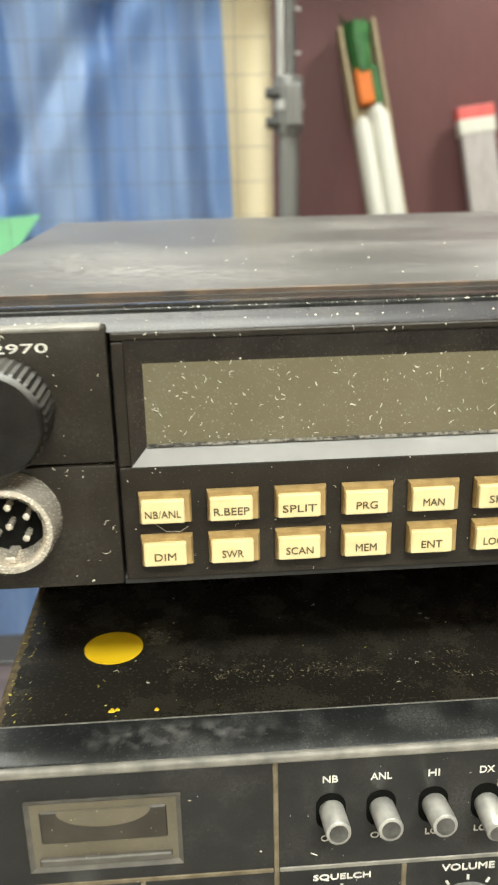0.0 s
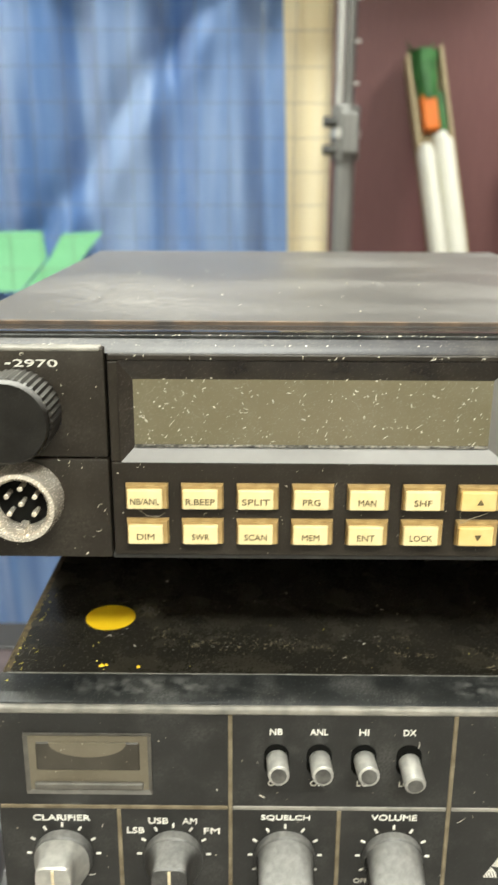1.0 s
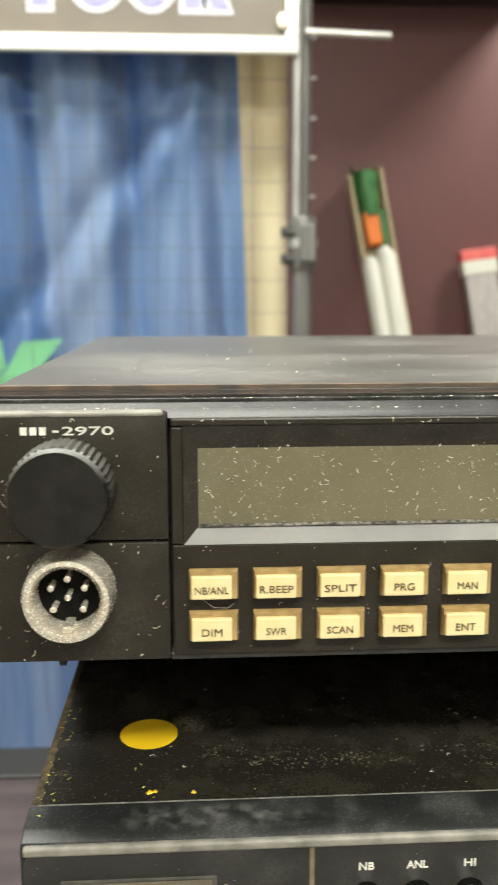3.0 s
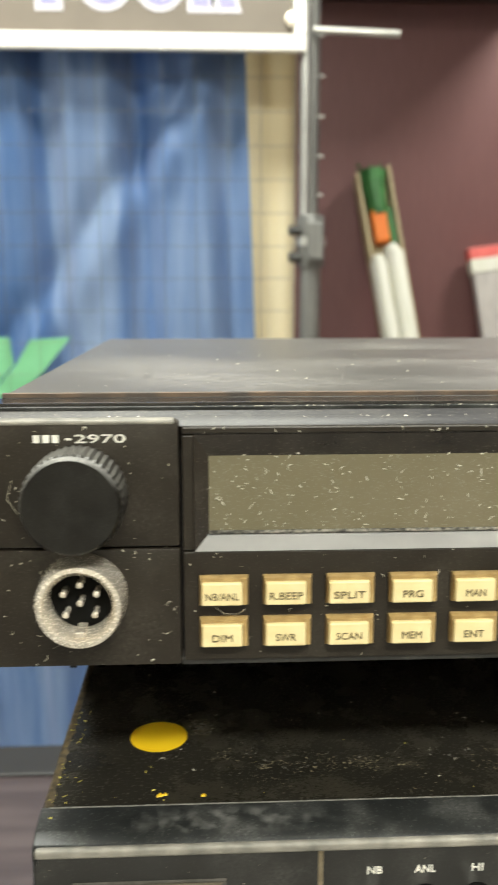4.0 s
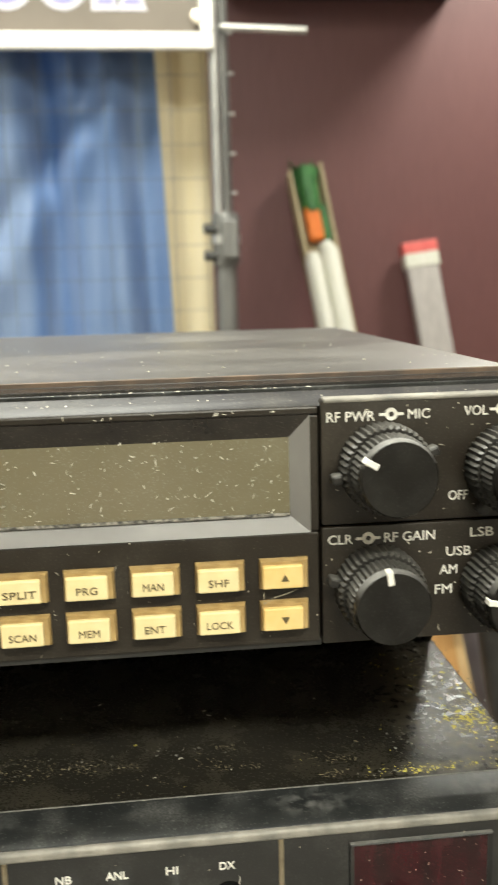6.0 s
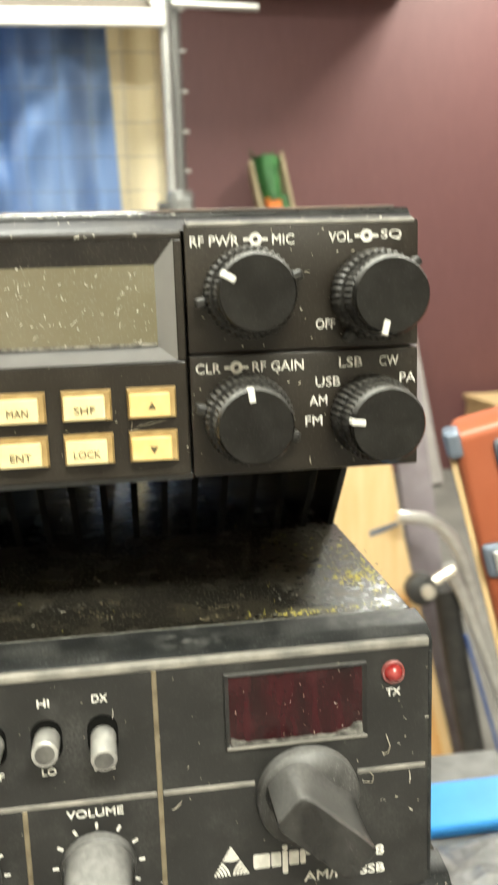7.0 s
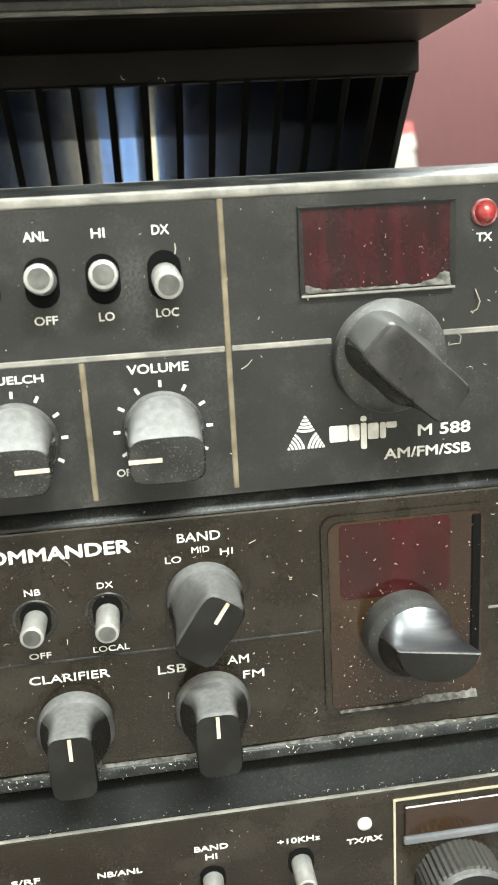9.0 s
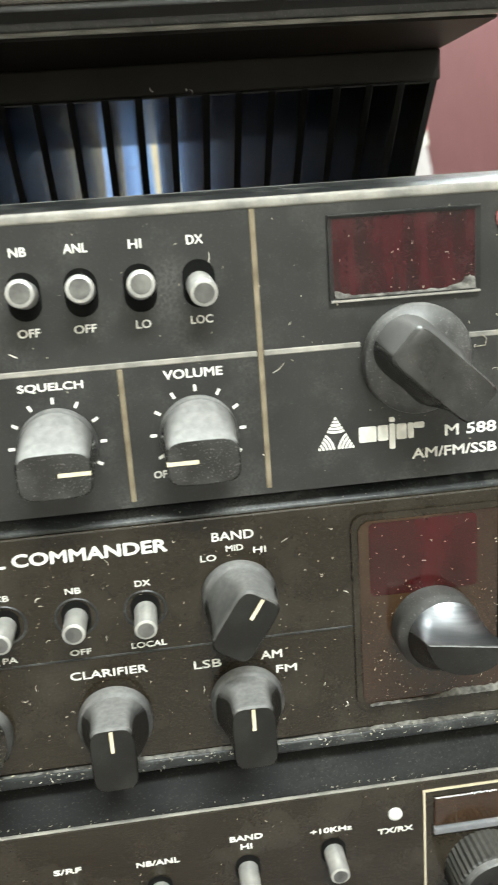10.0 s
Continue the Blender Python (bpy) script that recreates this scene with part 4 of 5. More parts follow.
# heatsink below
# Added sheet darkens the case underside, putting its shade into the colour.
part("underside_shade", box(-0.0952, 0.1003, 0.0260, 0.236, 0.2097, 0.2104), SINK, top, "near-black sheet under case, added for its deep shade")
sink = part("heatsink", box(-0.0945, 0.1000, 0.0640, 0.236, 0.2016, 0.2096, 0.0006), SINK, top, "black finned heatsink")
part("channel_roof", box(-0.0940, 0.0995, 0.0665, 0.2355, 0.2011, 0.2018), FIN, sink)
fin_me = None
for k in range(22):
    fx = -0.0935 + k * 0.00910
    if fin_me is None:
        fo = part("fin", extrude_x([(0.0655, 0.2020), (0.236, 0.2020), (0.236, 0.1757), (0.0880, 0.1757)], 0, 0.0021, 0.0002), FIN, sink)
        fin_me = fo.data
        fo.matrix_basis = pose(fx, 0, 0)
    else:
        share("fin", fin_me, sink, pose(fx, 0, 0))
flecks(top, [(150, -0.0480, 0.0418, F + 0.0031, F + 0.0033, 0.2425, 0.2612, "y", 0.0013), (80, -0.0965, -0.0550, F - 0.0001, F - 0.0001, 0.213, 0.2680, "y", 0.0011),
             (70, 0.049, 0.101, F - 0.0001, F - 0.0001, 0.213, 0.268, "y", 0.0010), (70, -0.053, 0.048, F + 0.0003, F + 0.0003, 0.2138, 0.2390, "y", 0.0006),
             (60, -0.053, 0.048, F + 0.0018, F + 0.0018, 0.2655, 0.2668, "y", 0.0016), (90, -0.094, 0.099, 0.026, 0.20, 0.2727, 0.2727, "z", 0.0009)], LINT_PALE, 5)

curls(top, [(24, -0.0475, 0.0412, F + 0.0032, F + 0.0033, 0.2435, 0.2606, "y", 0.0026, 0.00009), (16, -0.050, 0.045, F + 0.0005, F + 0.0005, 0.2655, 0.2668, "y", 0.0022, 0.00010),
            (14, -0.0955, -0.0560, F - 0.0001, F - 0.0001, 0.214, 0.2670, "y", 0.0020, 0.00009), (16, 0.050, 0.100, F - 0.0001, F - 0.0001, 0.214, 0.267, "y", 0.0020, 0.00009),
            (8, -0.052, 0.047, F + 0.0003, F + 0.0003, 0.2140, 0.2385, "y", 0.0016, 0.00007), (9, -0.090, 0.096, 0.028, 0.12, 0.2726, 0.2726, "z", 0.0026, 0.00010),
            (3, 0.018, 0.034, 0.0635, 0.0636, 0.2022, 0.2030, "y", 0.0022, 0.00013)], LINT_PALE, 77)
flecks(top, [(70, -0.0478, 0.0416, F + 0.0030, F + 0.0032, 0.2428, 0.2608, "y", 0.0007), (70, -0.053, 0.048, 0.0135, 0.0150, 0.2708, 0.2710, "z", 0.0011), (40, -0.094, 0.099, F + 0.001, F + 0.0016, 0.2690, 0.2694, "z", 0.0010)], LINT_PALE, 78)
hair(top, [(0.0355, F - 0.0004, 0.2262), (0.0352, F - 0.0032, 0.2245), (0.0372, F - 0.0034, 0.2258), (0.0405, F - 0.0020, 0.2262), (0.043, F - 0.0006, 0.2266)])
hair(top, [(-0.0475, F - 0.0004, 0.2268), (-0.0450, F - 0.0012, 0.2252), (-0.0420, F - 0.0008, 0.2249), (-0.0405, F - 0.0004, 0.2258)])
hair(top, [(-0.0905, F - 0.0004, 0.2560), (-0.0915, F - 0.0012, 0.2520), (-0.0895, F - 0.0010, 0.2488), (-0.0880, F - 0.0004, 0.2480)])

# --- second radio ---
XL, XR = -0.0885, 0.1022
mid_radio = thing("radio_transceiver", "black mobile radio with red display, yellow sticker and paint specks", "radio", "stacked radios")
part("case", box(XL + 0.0006, XR - 0.0006, 0.0120, 0.236, 0.1085, 0.1754, 0.0014), LACQUER, mid_radio, "dirty glossy black steel case", smooth=True)
part("front_shell", extrude_x([(0.0004, 0.1090), (0.0004, 0.1722), (0.0012, 0.1735), (0.0050, 0.1747), (0.0122, 0.1757), (0.0135, 0.1752), (0.0135, 0.1090)], XL, XR, 0.0005), BEVEL, mid_radio, "dusty black front shell", smooth=True)
bm = rounded(XL + 0.0008, XR - 0.0008, 0.1092, 0.1722, 0.0035, -0.0003, 0.003)
part("front_panel", bm, PANEL_DUSTY, mid_radio)
part("top_rim", box(XL + 0.0008, XR - 0.0012, -0.0008, 0.0012, 0.1713, 0.1736, 0.0007, 3), RIM, mid_radio, "dust-caked upper rim", smooth=True)
part("side_edge", box(XR - 0.0014, XR - 0.0004, -0.0006, 0.004, 0.112, 0.170, 0.0004), BEVEL, mid_radio)
for x0, x1, z0, z1 in ((0.0364, 0.0376, 0.1105, 0.1714), (-0.0242, -0.0230, 0.1105, 0.1714), (0.0060, 0.0072, 0.1105, 0.1404), (-0.0553, -0.0541, 0.1105, 0.1404)):
    part("divider", box(x0, x1, -0.00055, 0.001, z0, z1, 0.0002, 1), GROOVE, mid_radio, "tan dusty divider line")
for x0, x1 in ((XL + 0.001, -0.0243), (-0.0229, 0.0363), (0.0377, 0.0590), (0.0835, XR - 0.002)):
    part("divider", box(x0, x1, -0.00050, 0.001, 0.1405, 0.1418, 0.0002, 1), RIM if x0 > -0.03 else GROOVE, mid_radio, "dusty cross line")

# meter
meter = part("meter", frame_ring((-0.0796, -0.0450, 0.1460, 0.1652), (-0.0783, -0.0462, 0.1473, 0.1643), -0.0012, -0.0005, 0.003), METER_FRAME, mid_radio, "small hazy signal meter")
part("meter_window", box(-0.0785, -0.0460, -0.0006, 0.0002, 0.1471, 0.1645), METER_GLASS, meter)
part("meter_recess", box(-0.0765, -0.0482, -0.0010, -0.0002, 0.1535, 0.1625, 0.0004, 1), material("meter_dark", (0.030, 0.025, 0.018), 0.5, second=(0.055, 0.048, 0.036), scale=80), meter, "dark meter scale opening")
arc = [(-0.0622 + 0.0105 * math.cos(radians(a)), 0.1626 + 0.0045 * math.sin(radians(a))) for a in range(180, 361, 12)]
part("meter_scale", plate(arc, -0.0013, -0.0008), METER_GLASS, meter)
part("meter_shelf", box(-0.0772, -0.0474, -0.0017, -0.0004, 0.1478, 0.1498, 0.0003, 1), METER_FRAME, meter)

# lever switches
for x, up, t1, t2 in ((-0.0110, 1, "NB", "OFF"), (0.0006, 1, "ANL", "OFF"), (0.0127, 1, "HI", "LO"), (0.0250, 0, "DX", "LOC")):
    toggle(mid_radio, x, 0.1571, -0.0003, 0.0100, x + 0.0004, 0.1586 if up else 0.1558, 0.0086, 0.0029)
    text("lettering", t1, x - 0.0002, 0.1661, 0.0018, -0.0003, WHITE, mid_radio, width={"NB": 0.0034, "ANL": 0.0048, "HI": 0.0026, "DX": 0.0034}[t1], bold=0.03)
    text("lettering", t2, x, 0.1496, 0.0017, -0.0003, WHITE, mid_radio, width=0.0046 if len(t2) > 2 else 0.0031, bold=0.03)

# row of knobs
for word, x0, x1, z in (("CLARIFIER", -0.0788, -0.0628, 0.1374), ("SQUELCH", -0.0150, -0.0014, 0.1379), ("VOLUME", 0.0157, 0.0284, 0.1383), ("LSB", -0.0526, -0.0478, 0.1333),
                        ("USB", -0.0465, -0.0410, 0.1366), ("AM", -0.0370, -0.0330, 0.1366), ("FM", -0.0310, -0.0266, 0.1333)):
    text("lettering", word, (x0 + x1) / 2, z, 0.0019, -0.0003, WHITE, mid_radio, width=x1 - x0, bold=0.035)
text("lettering", "OFF", 0.0136, 0.1163, 0.0016, -0.0003, WHITE, mid_radio, width=0.004, bold=0.035)
for kx, ang, kind in ((-0.0708, 90, 0), (-0.0396, 90, 0), (-0.0082, 0, 1), (0.0222, 180, 1)):
    ring_ticks(mid_radio, kx, 0.1252, -0.0003, 0.0091, 0.0105, [k * 30 - 30 for k in range(9)] if kind else [k * 30 for k in range(7)])
    if kind:
        grip_knob(mid_radio, kx, 0.1248, -0.0003, 0.0086, 0.0035, 0, oval(0, 0, 0.0082, 0.0082, 2.0), oval(0, -0.0028, 0.0077, 0.0050, 4.5), 0.0130, (KNOB_DUSTY, KNOB_TOP), "black finger knob with dusty top", (0.0008, 0.0074, -0.0026) if ang == 0 else (-0.0076, -0.0010, -0.0026))
    else:
        bar_knob(mid_radio, kx, 0.1248, -0.0003, 0.0084, 0.0040, ang, 0.0074, 0.0078, 0.0050, 0.0135, (KNOB_DUSTY, SWITCH if kx < -0.06 else KNOB_DUSTY))

# channel selector
grip_knob(mid_radio, 0.0713, 0.1372, -0.0003, 0.0122, 0.0045, -43, oval(0.0004, 0, 0.0116, 0.0078, 2.6), oval(0.0016, 0, 0.0114, 0.0050, 8.0), 0.0165, (KNOB_DUSTY, KNOB_BAR), "large black channel selector knob", None, 3.0)

# red display and lamp
disp = part("display_frame", frame_ring((0.0526, 0.0858, 0.1507, 0.1690), (0.0536, 0.0848, 0.1516, 0.1681), -0.0013, -0.0006, 0.003), PANEL_DUSTY, mid_radio, "thin black frame of red display")
part("red_display", box(0.0532, 0.0852, -0.00055, 0.0002, 0.1512, 0.1685), RED_GLASS, disp, "dark red unlit display")
dust_heap(disp, 0.0537, 0.0847, 0.1515, -0.00055, 0.0010, lambda f: 0.0006 + 0.0016 * max(0.0, 1 - f / 0.12) + 0.0030 * max(0.0, (f - 0.80) / 0.2), 3.0)
part("bright_edge", box(0.0527, 0.0857, -0.00165, -0.0012, 0.15065, 0.1512, 0.0001, 1), RIM, disp)
part("bright_edge", box(0.0527, 0.0857, -0.00150, -0.0012, 0.1686, 0.1689, 0.0001, 1), BEVEL, disp)
part("lamp", lathe([(0.0022, 0.0), (0.0022, -0.0008), (0.0019, -0.0020), (0.0011, -0.0027), (0, -0.0029)], 0.0922, 0.1657, 24), RED_LAMP, mid_radio, "red transmit lamp", smooth=True)
part("lamp_ring", lathe([(0.0028, -0.0002), (0.0028, -0.0010), (0.0026, -0.0013), (0.0022, -0.0010), (0.0022, -0.0002)], 0.0922, 0.1657, 28), LAMP_RING, mid_radio, "pale rim of red lamp", smooth=True)
text("lettering", "TX", 0.0923, 0.1607, 0.0017, -0.0003, WHITE, mid_radio, width=0.0034, bold=0.035)

# maker's mark as plain shapes, and lettering
tri = [Vector((0.0527, 0.1256)), Vector((0.0484, 0.1180)), Vector((0.0570, 0.1180))]
for corner in range(3):
    c, u, v = tri[corner], tri[(corner + 1) % 3] - tri[corner], tri[(corner + 2) % 3] - tri[corner]
    for k in range(5):
        q0, q1 = 0.03 + 0.094 * k, 0.03 + 0.094 * k + 0.060
        fan = [c + (u * (1 - w / 8) + v * w / 8) * q * (1 + 0.42 * (w / 8) * (1 - w / 8)) for q, ws in ((q0, range(9)), (q1, range(8, -1, -1))) for w in ws]
        part("logo_stripe", plate([tuple(p) for p in fan], -0.0006, 0.0), WHITE, mid_radio)
for x0, x1, z0, z1 in ((0.0582, 0.0617, 0.1191, 0.1223), (0.0625, 0.0644, 0.1191, 0.1223), (0.0652, 0.0660, 0.1170, 0.1225), (0.0652, 0.0660, 0.1233, 0.1240),
                       (0.0668, 0.0687, 0.1191, 0.1223), (0.0695, 0.0703, 0.1191, 0.1223), (0.0709, 0.0728, 0.1213, 0.1223)):
    part("logo_shape", rounded(x0 - 0.00025, x1 + 0.00025, z0 - 0.0002, z1 + 0.0002, 0.0004, -0.0006 - 0.2 * (x0 - 0.058) * 0.01, 0.0, 3), WHITE, mid_radio)
text("lettering", "M 588", 0.0839, 0.1199, 0.0025, -0.0003, WHITE, mid_radio, width=0.0119, bold=0.035)
text("lettering", "AM/FM/SSB", 0.0801, 0.1151, 0.0023, -0.0003, WHITE, mid_radio, width=0.0198, bold=0.035)

# sticker and paint on top
part("round_sticker", lathe([(0.0078, 0.0), (0.0078, -0.0002), (0, -0.0002)], 0, 0, 48), YELLOW, mid_radio, "round yellow sticker").matrix_basis = Matrix.Translation((-0.0625, 0.0440, 0.17545)) @ Matrix.Rotation(radians(-90), 4, "X")
flecks(mid_radio, [(16, 0.066, 0.100, 0.016, 0.10, 0.1756, 0.1756, "z", 0.0020), (36, 0.086, 0.1005, 0.022, 0.065, 0.1756, 0.1756, "z", 0.0022), (90, 0.0885, 0.1000, 0.030, 0.046, 0.1756, 0.1756, "z", 0.0019), (50, 0.060, 0.098, 0.014, 0.019, 0.1756, 0.1756, "z", 0.0012), (26, -0.087, -0.083, 0.014, 0.06, 0.1756, 0.1756, "z", 0.002),
                   (10, -0.083, -0.035, 0.014, 0.030, 0.1756, 0.1756, "z", 0.0014), (5, -0.035, 0.060, 0.016, 0.040, 0.1756, 0.1756, "z", 0.0015)], YELLOW_PAINT, 8, "paint_specks", "yellow paint specks")
flecks(mid_radio, [(50, -0.087, 0.101, 0.014, 0.10, 0.1756, 0.1756, "z", 0.0012),
                   (120, -0.087, 0.101, -0.0005, -0.0005, 0.110, 0.171, "y", 0.0008), (28, 0.054, 0.085, -0.0009, -0.0009, 0.1523, 0.1676, "y", 0.0006), (26, -0.078, -0.047, -0.0014, -0.0014, 0.148, 0.164, "y", 0.0007)], LINT, 9)

flakes(mid_radio, [(60, 0.0925, 0.0375, 0.0045, 0.0030, 0.1754, 0.0014), (22, 0.0985, 0.050, 0.0016, 0.016, 0.1754, 0.0011), (46, 0.078, 0.0158, 0.009, 0.0010, 0.1754, 0.0007), (10, 0.0995, 0.027, 0.0010, 0.006, 0.1754, 0.0009), (10, 0.080, 0.075, 0.006, 0.010, 0.1754, 0.0008),
                   (12, -0.0864, 0.028, 0.0006, 0.012, 0.1754, 0.0008)], YELLOW_PAINT, 61, "chipped_paint", "chipped yellow paint")
flakes(mid_radio, [(420, 0.0915, 0.060, 0.007, 0.020, 0.1754, 0.0007), (160, 0.082, 0.030, 0.012, 0.010, 0.1754, 0.0005), (90, 0.076, 0.0160, 0.011, 0.0010, 0.1754, 0.0006), (50, 0.008, 0.033, 0.018, 0.003, 0.1754, 0.0005), (170, -0.0510, 0.0485, 0.0026, 0.0026, 0.1754, 0.0006), (60, -0.035, 0.030, 0.014, 0.009, 0.1754, 0.0004)], GREY_GRIME, 62, "grime", "crusted grey grime")
TAN_CRUST = material("tan_rust_crust", (0.17, 0.125, 0.065), 0.9, second=(0.075, 0.058, 0.036), scale=500, bump=0.6, bump_scale=1400)
crust = bmesh.new()
rows = []
for i in range(121):
    cy = 0.0125 + 0.15 * i / 120
    w = 0.0011 + 0.0011 * noise.noise((cy * 260, 3.0, 0.0)) + 0.0007 * noise.noise((cy * 900, 1.0, 0.0))
    h = 0.00008 + 0.00007 * noise.noise((cy * 1500, 5.0, 0.0))
    rows.append([crust.verts.new(c) for c in ((XL + 0.0002, cy, 0.1742), (XL + 0.0003, cy, 0.1750 + h), (XL + 0.0010, cy, 0.1755 + h), (XL + 0.0012 + max(0.0001, w), cy, 0.1754))])
for a, b in zip(rows, rows[1:]):
    for k in range(3):
        crust.faces.new((a[k], a[k + 1], b[k + 1], b[k]))
bmesh.ops.solidify(crust, geom=crust.faces[:], thickness=0.00004)
part("side_edge", crust, TAN_CRUST, mid_radio, "tan corroded edge of case", smooth=True)
part("seam_line", box(XL + 0.002, XR - 0.002, 0.0121, 0.0126, 0.1750, 0.17575, 0.0001, 1), GREY_GRIME, mid_radio, "pale dusty seam behind bevel")
curls(mid_radio, [(8, -0.085, 0.099, -0.0004, -0.0004, 0.111, 0.170, "y", 0.0022, 0.000045), (5, 0.054, 0.084, -0.0007, -0.0007, 0.153, 0.167, "y", 0.0007, 0.00006), (14, -0.08, 0.098, 0.014, 0.07, 0.1756, 0.1756, "z", 0.0022, 0.00010)], LINT_PALE, 79)
for bx, by, br in ((-0.0607, 0.0165, 0.0008), (-0.0595, 0.0168, 0.0006), (-0.0502, 0.0160, 0.0006)):
    blob = bmesh.new()
    bmesh.ops.create_icosphere(blob, subdivisions=2, radius=br)
    for v in blob.verts:
        v.co.z *= 0.5
        v.co += Vector((bx, by, 0.17545)) + v.co * 0.25 * math.sin(v.co.x * 5000 + v.co.y * 3100)
    part("paint_blob", blob, YELLOW, mid_radio, "small yellow paint blob", smooth=True)
rs = random.Random(31)
clumps = [(rs.randint(12, 40), cx - w, cx + w, cy - 0.5 * w, cy + 0.5 * w, 0.17555, 0.17555, "z", 0.0009) for cx, cy, w in [(rs.uniform(-0.045, 0.062), rs.gauss(0.026, 0.005), rs.uniform(0.002, 0.008)) for _ in range(26)]]
flecks(mid_radio, clumps + [(150, -0.0545, -0.0485, 0.044, 0.053, 0.17555, 0.17555, "z", 0.0007)], SMUDGE, 21, "smudge", "tan grime smudges on black lacquer")

flecks(mid_radio, [(16, -0.087, 0.101, -0.00045, -0.00045, 0.110, 0.171, "y", 0.0034), (6, 0.080, 0.100, -0.00045, -0.00045, 0.122, 0.150, "y", 0.004)], LINT_PALE, 41, "lint", "stray pale lint threads")
hair(mid_radio, [(0.0905, -0.0006, 0.1500), (0.0912, -0.0016, 0.1475), (0.0908, -0.0012, 0.1458), (0.0900, -0.0006, 0.1452)], 0.00014)
hair(mid_radio, [(0.0850, -0.0006, 0.1385), (0.0868, -0.0016, 0.1388), (0.0872, -0.0014, 0.1402), (0.0864, -0.0008, 0.1410)], 0.00012)

# --- third radio ---
Y3, X3L, X3R = 0.0034, -0.0905, 0.1103
third = thing("radio_transceiver", "black mobile radio with smoked window and bar knobs", "radio", "stacked radios")
third.matrix_basis = Matrix.Translation((0.0011, -0.0019, 0.0070)) @ Matrix.Diagonal((0.974, 1.0, 0.9488, 1))
part("case", box(X3L + 0.0006, X3R - 0.0006, 0.014, 0.240, 0.0345, 0.10698, 0.0012), LACQUER, third, "black steel case", smooth=True)
part("front_shell", extrude_x([(Y3 + 0.0004, 0.0375), (Y3 + 0.0004, 0.1032), (Y3 + 0.0030, 0.1056), (0.0145, 0.1068), (0.0145, 0.0345), (Y3 + 0.0035, 0.0345)], X3L, X3R, 0.0005), BEVEL, third, "dusty black front shell", smooth=True)
GLOSS_PANEL = material("semi_gloss_black_panel", (0.0135, 0.0094, 0.0048), 0.20, second=(0.0165, 0.0120, 0.0070), scale=70, dust=0.06, dust_scale=800, haze=0.05, haze_scale=70, spec=0.42)
part("front_panel", box(X3L + 0.001, X3R - 0.001, Y3 - 0.0002, Y3 + 0.004, 0.0390, 0.1026, 0.0006), GLOSS_PANEL, third)
part("lower_rim", box(X3L + 0.001, X3R - 0.001, Y3 - 0.0012, Y3 + 0.003, 0.0352, 0.0388, 0.0010, 3), BEVEL, third, "dust-caked lower rim", smooth=True)
part("divider", box(X3L + 0.002, 0.0556, Y3 - 0.0004, Y3 + 0.001, 0.0691, 0.0696, 0.0001, 1), BEVEL, third)
part("divider", box(0.0972, X3R - 0.002, Y3 - 0.0004, Y3 + 0.001, 0.0702, 0.0709, 0.0001, 1), RIM, third)
bm = rounded(0.0558, 0.0970, 0.0447, 0.0992, 0.0035, Y3 - 0.0010, Y3 + 0.002)
part("window_surround", bm, GLOSS_PANEL, third, "raised black window surround")
win = part("smoked_window", rounded(0.0574, 0.0952, 0.0466, 0.0976, 0.0030, Y3 - 0.0014, Y3), BROWN_GLASS, third, "brown smoked plastic window")
part("red_display", rounded(0.0600, 0.0868, 0.0775, 0.0970, 0.0012, Y3 - 0.00155, Y3 - 0.0012), RED_DIM, win, "dark red unlit display")
part("window_side", box(0.0922, 0.0945, Y3 - 0.0017, Y3 - 0.0012, 0.0560, 0.0966, 0.0003, 1), HOLE, win)
dust_heap(win, 0.0590, 0.0940, 0.0468, Y3 - 0.0014, 0.0011, lambda f: 0.0004 + 0.0016 * max(0.0, min(1.0, (f - 0.45) / 0.2)), 8.0)
dust_heap(third, X3L + 0.004, X3R - 0.004, 0.0389, Y3 - 0.0002, 0.0011, lambda f: 0.0004 + 0.0007 * noise.noise((f * 9, 2.0, 0.5)), 12.0, "rim_dust", "grey dust gathered on lower rim", 220)
grip_knob(third, 0.0756, 0.0680, Y3 - 0.0014, 0.0106, 0.0080, -9, oval(0.0004, 0.0004, 0.0092, 0.0092, 2.0), half_disc(0.0022, 0.0032, 0.0099, 0.0078), 0.0172, (KNOB_SPECK, KNOB_FACE, STEEL_BLUE), "large channel knob with chrome finger slope", None, 1.7, (1, 27))
for cx, cz, ang, mats in ((0.0280, 0.0818, 57, (KNOB_DUSTY, KNOB_FACE)), (-0.0047, 0.0517, 90, (KNOB_DUSTY, KNOB_FACE)), (0.0279, 0.0527, 90, (KNOB_DUSTY, KNOB_FACE)), (-0.0385, 0.0517, 90, (KNOB_DUSTY, CHROME))):
    bar_knob(third, cx, cz, Y3 - 0.0002, 0.0091, 0.0048, ang, 0.0090, 0.0080, 0.0052, 0.0160, mats)
for x, t1, t2, tz in ((-0.0275, "CB", "PA", 0.0801), (-0.0109, "NB", "OFF", 0.0806), (0.0054, "DX", "LOCAL", 0.0796)):
    toggle(third, x, 0.0806, Y3 - 0.0002, 0.0088, x, tz, 0.0085, 0.0027)
    part("slot_ring", lathe([(0.0052, Y3 - 0.0002), (0.0049, Y3 - 0.0004), (0.0046, Y3 - 0.0002)], x, 0.0806, 28), BEVEL, third)
    text("lettering", t1, x, 0.0877, 0.0015, Y3 - 0.0002, WHITE, third, width=0.0036, bold=0.012)
    text("lettering", t2, x, 0.0714, 0.0015, Y3 - 0.0004, WHITE, third, width=0.0018 * len(t2) * 0.93, bold=0.012)
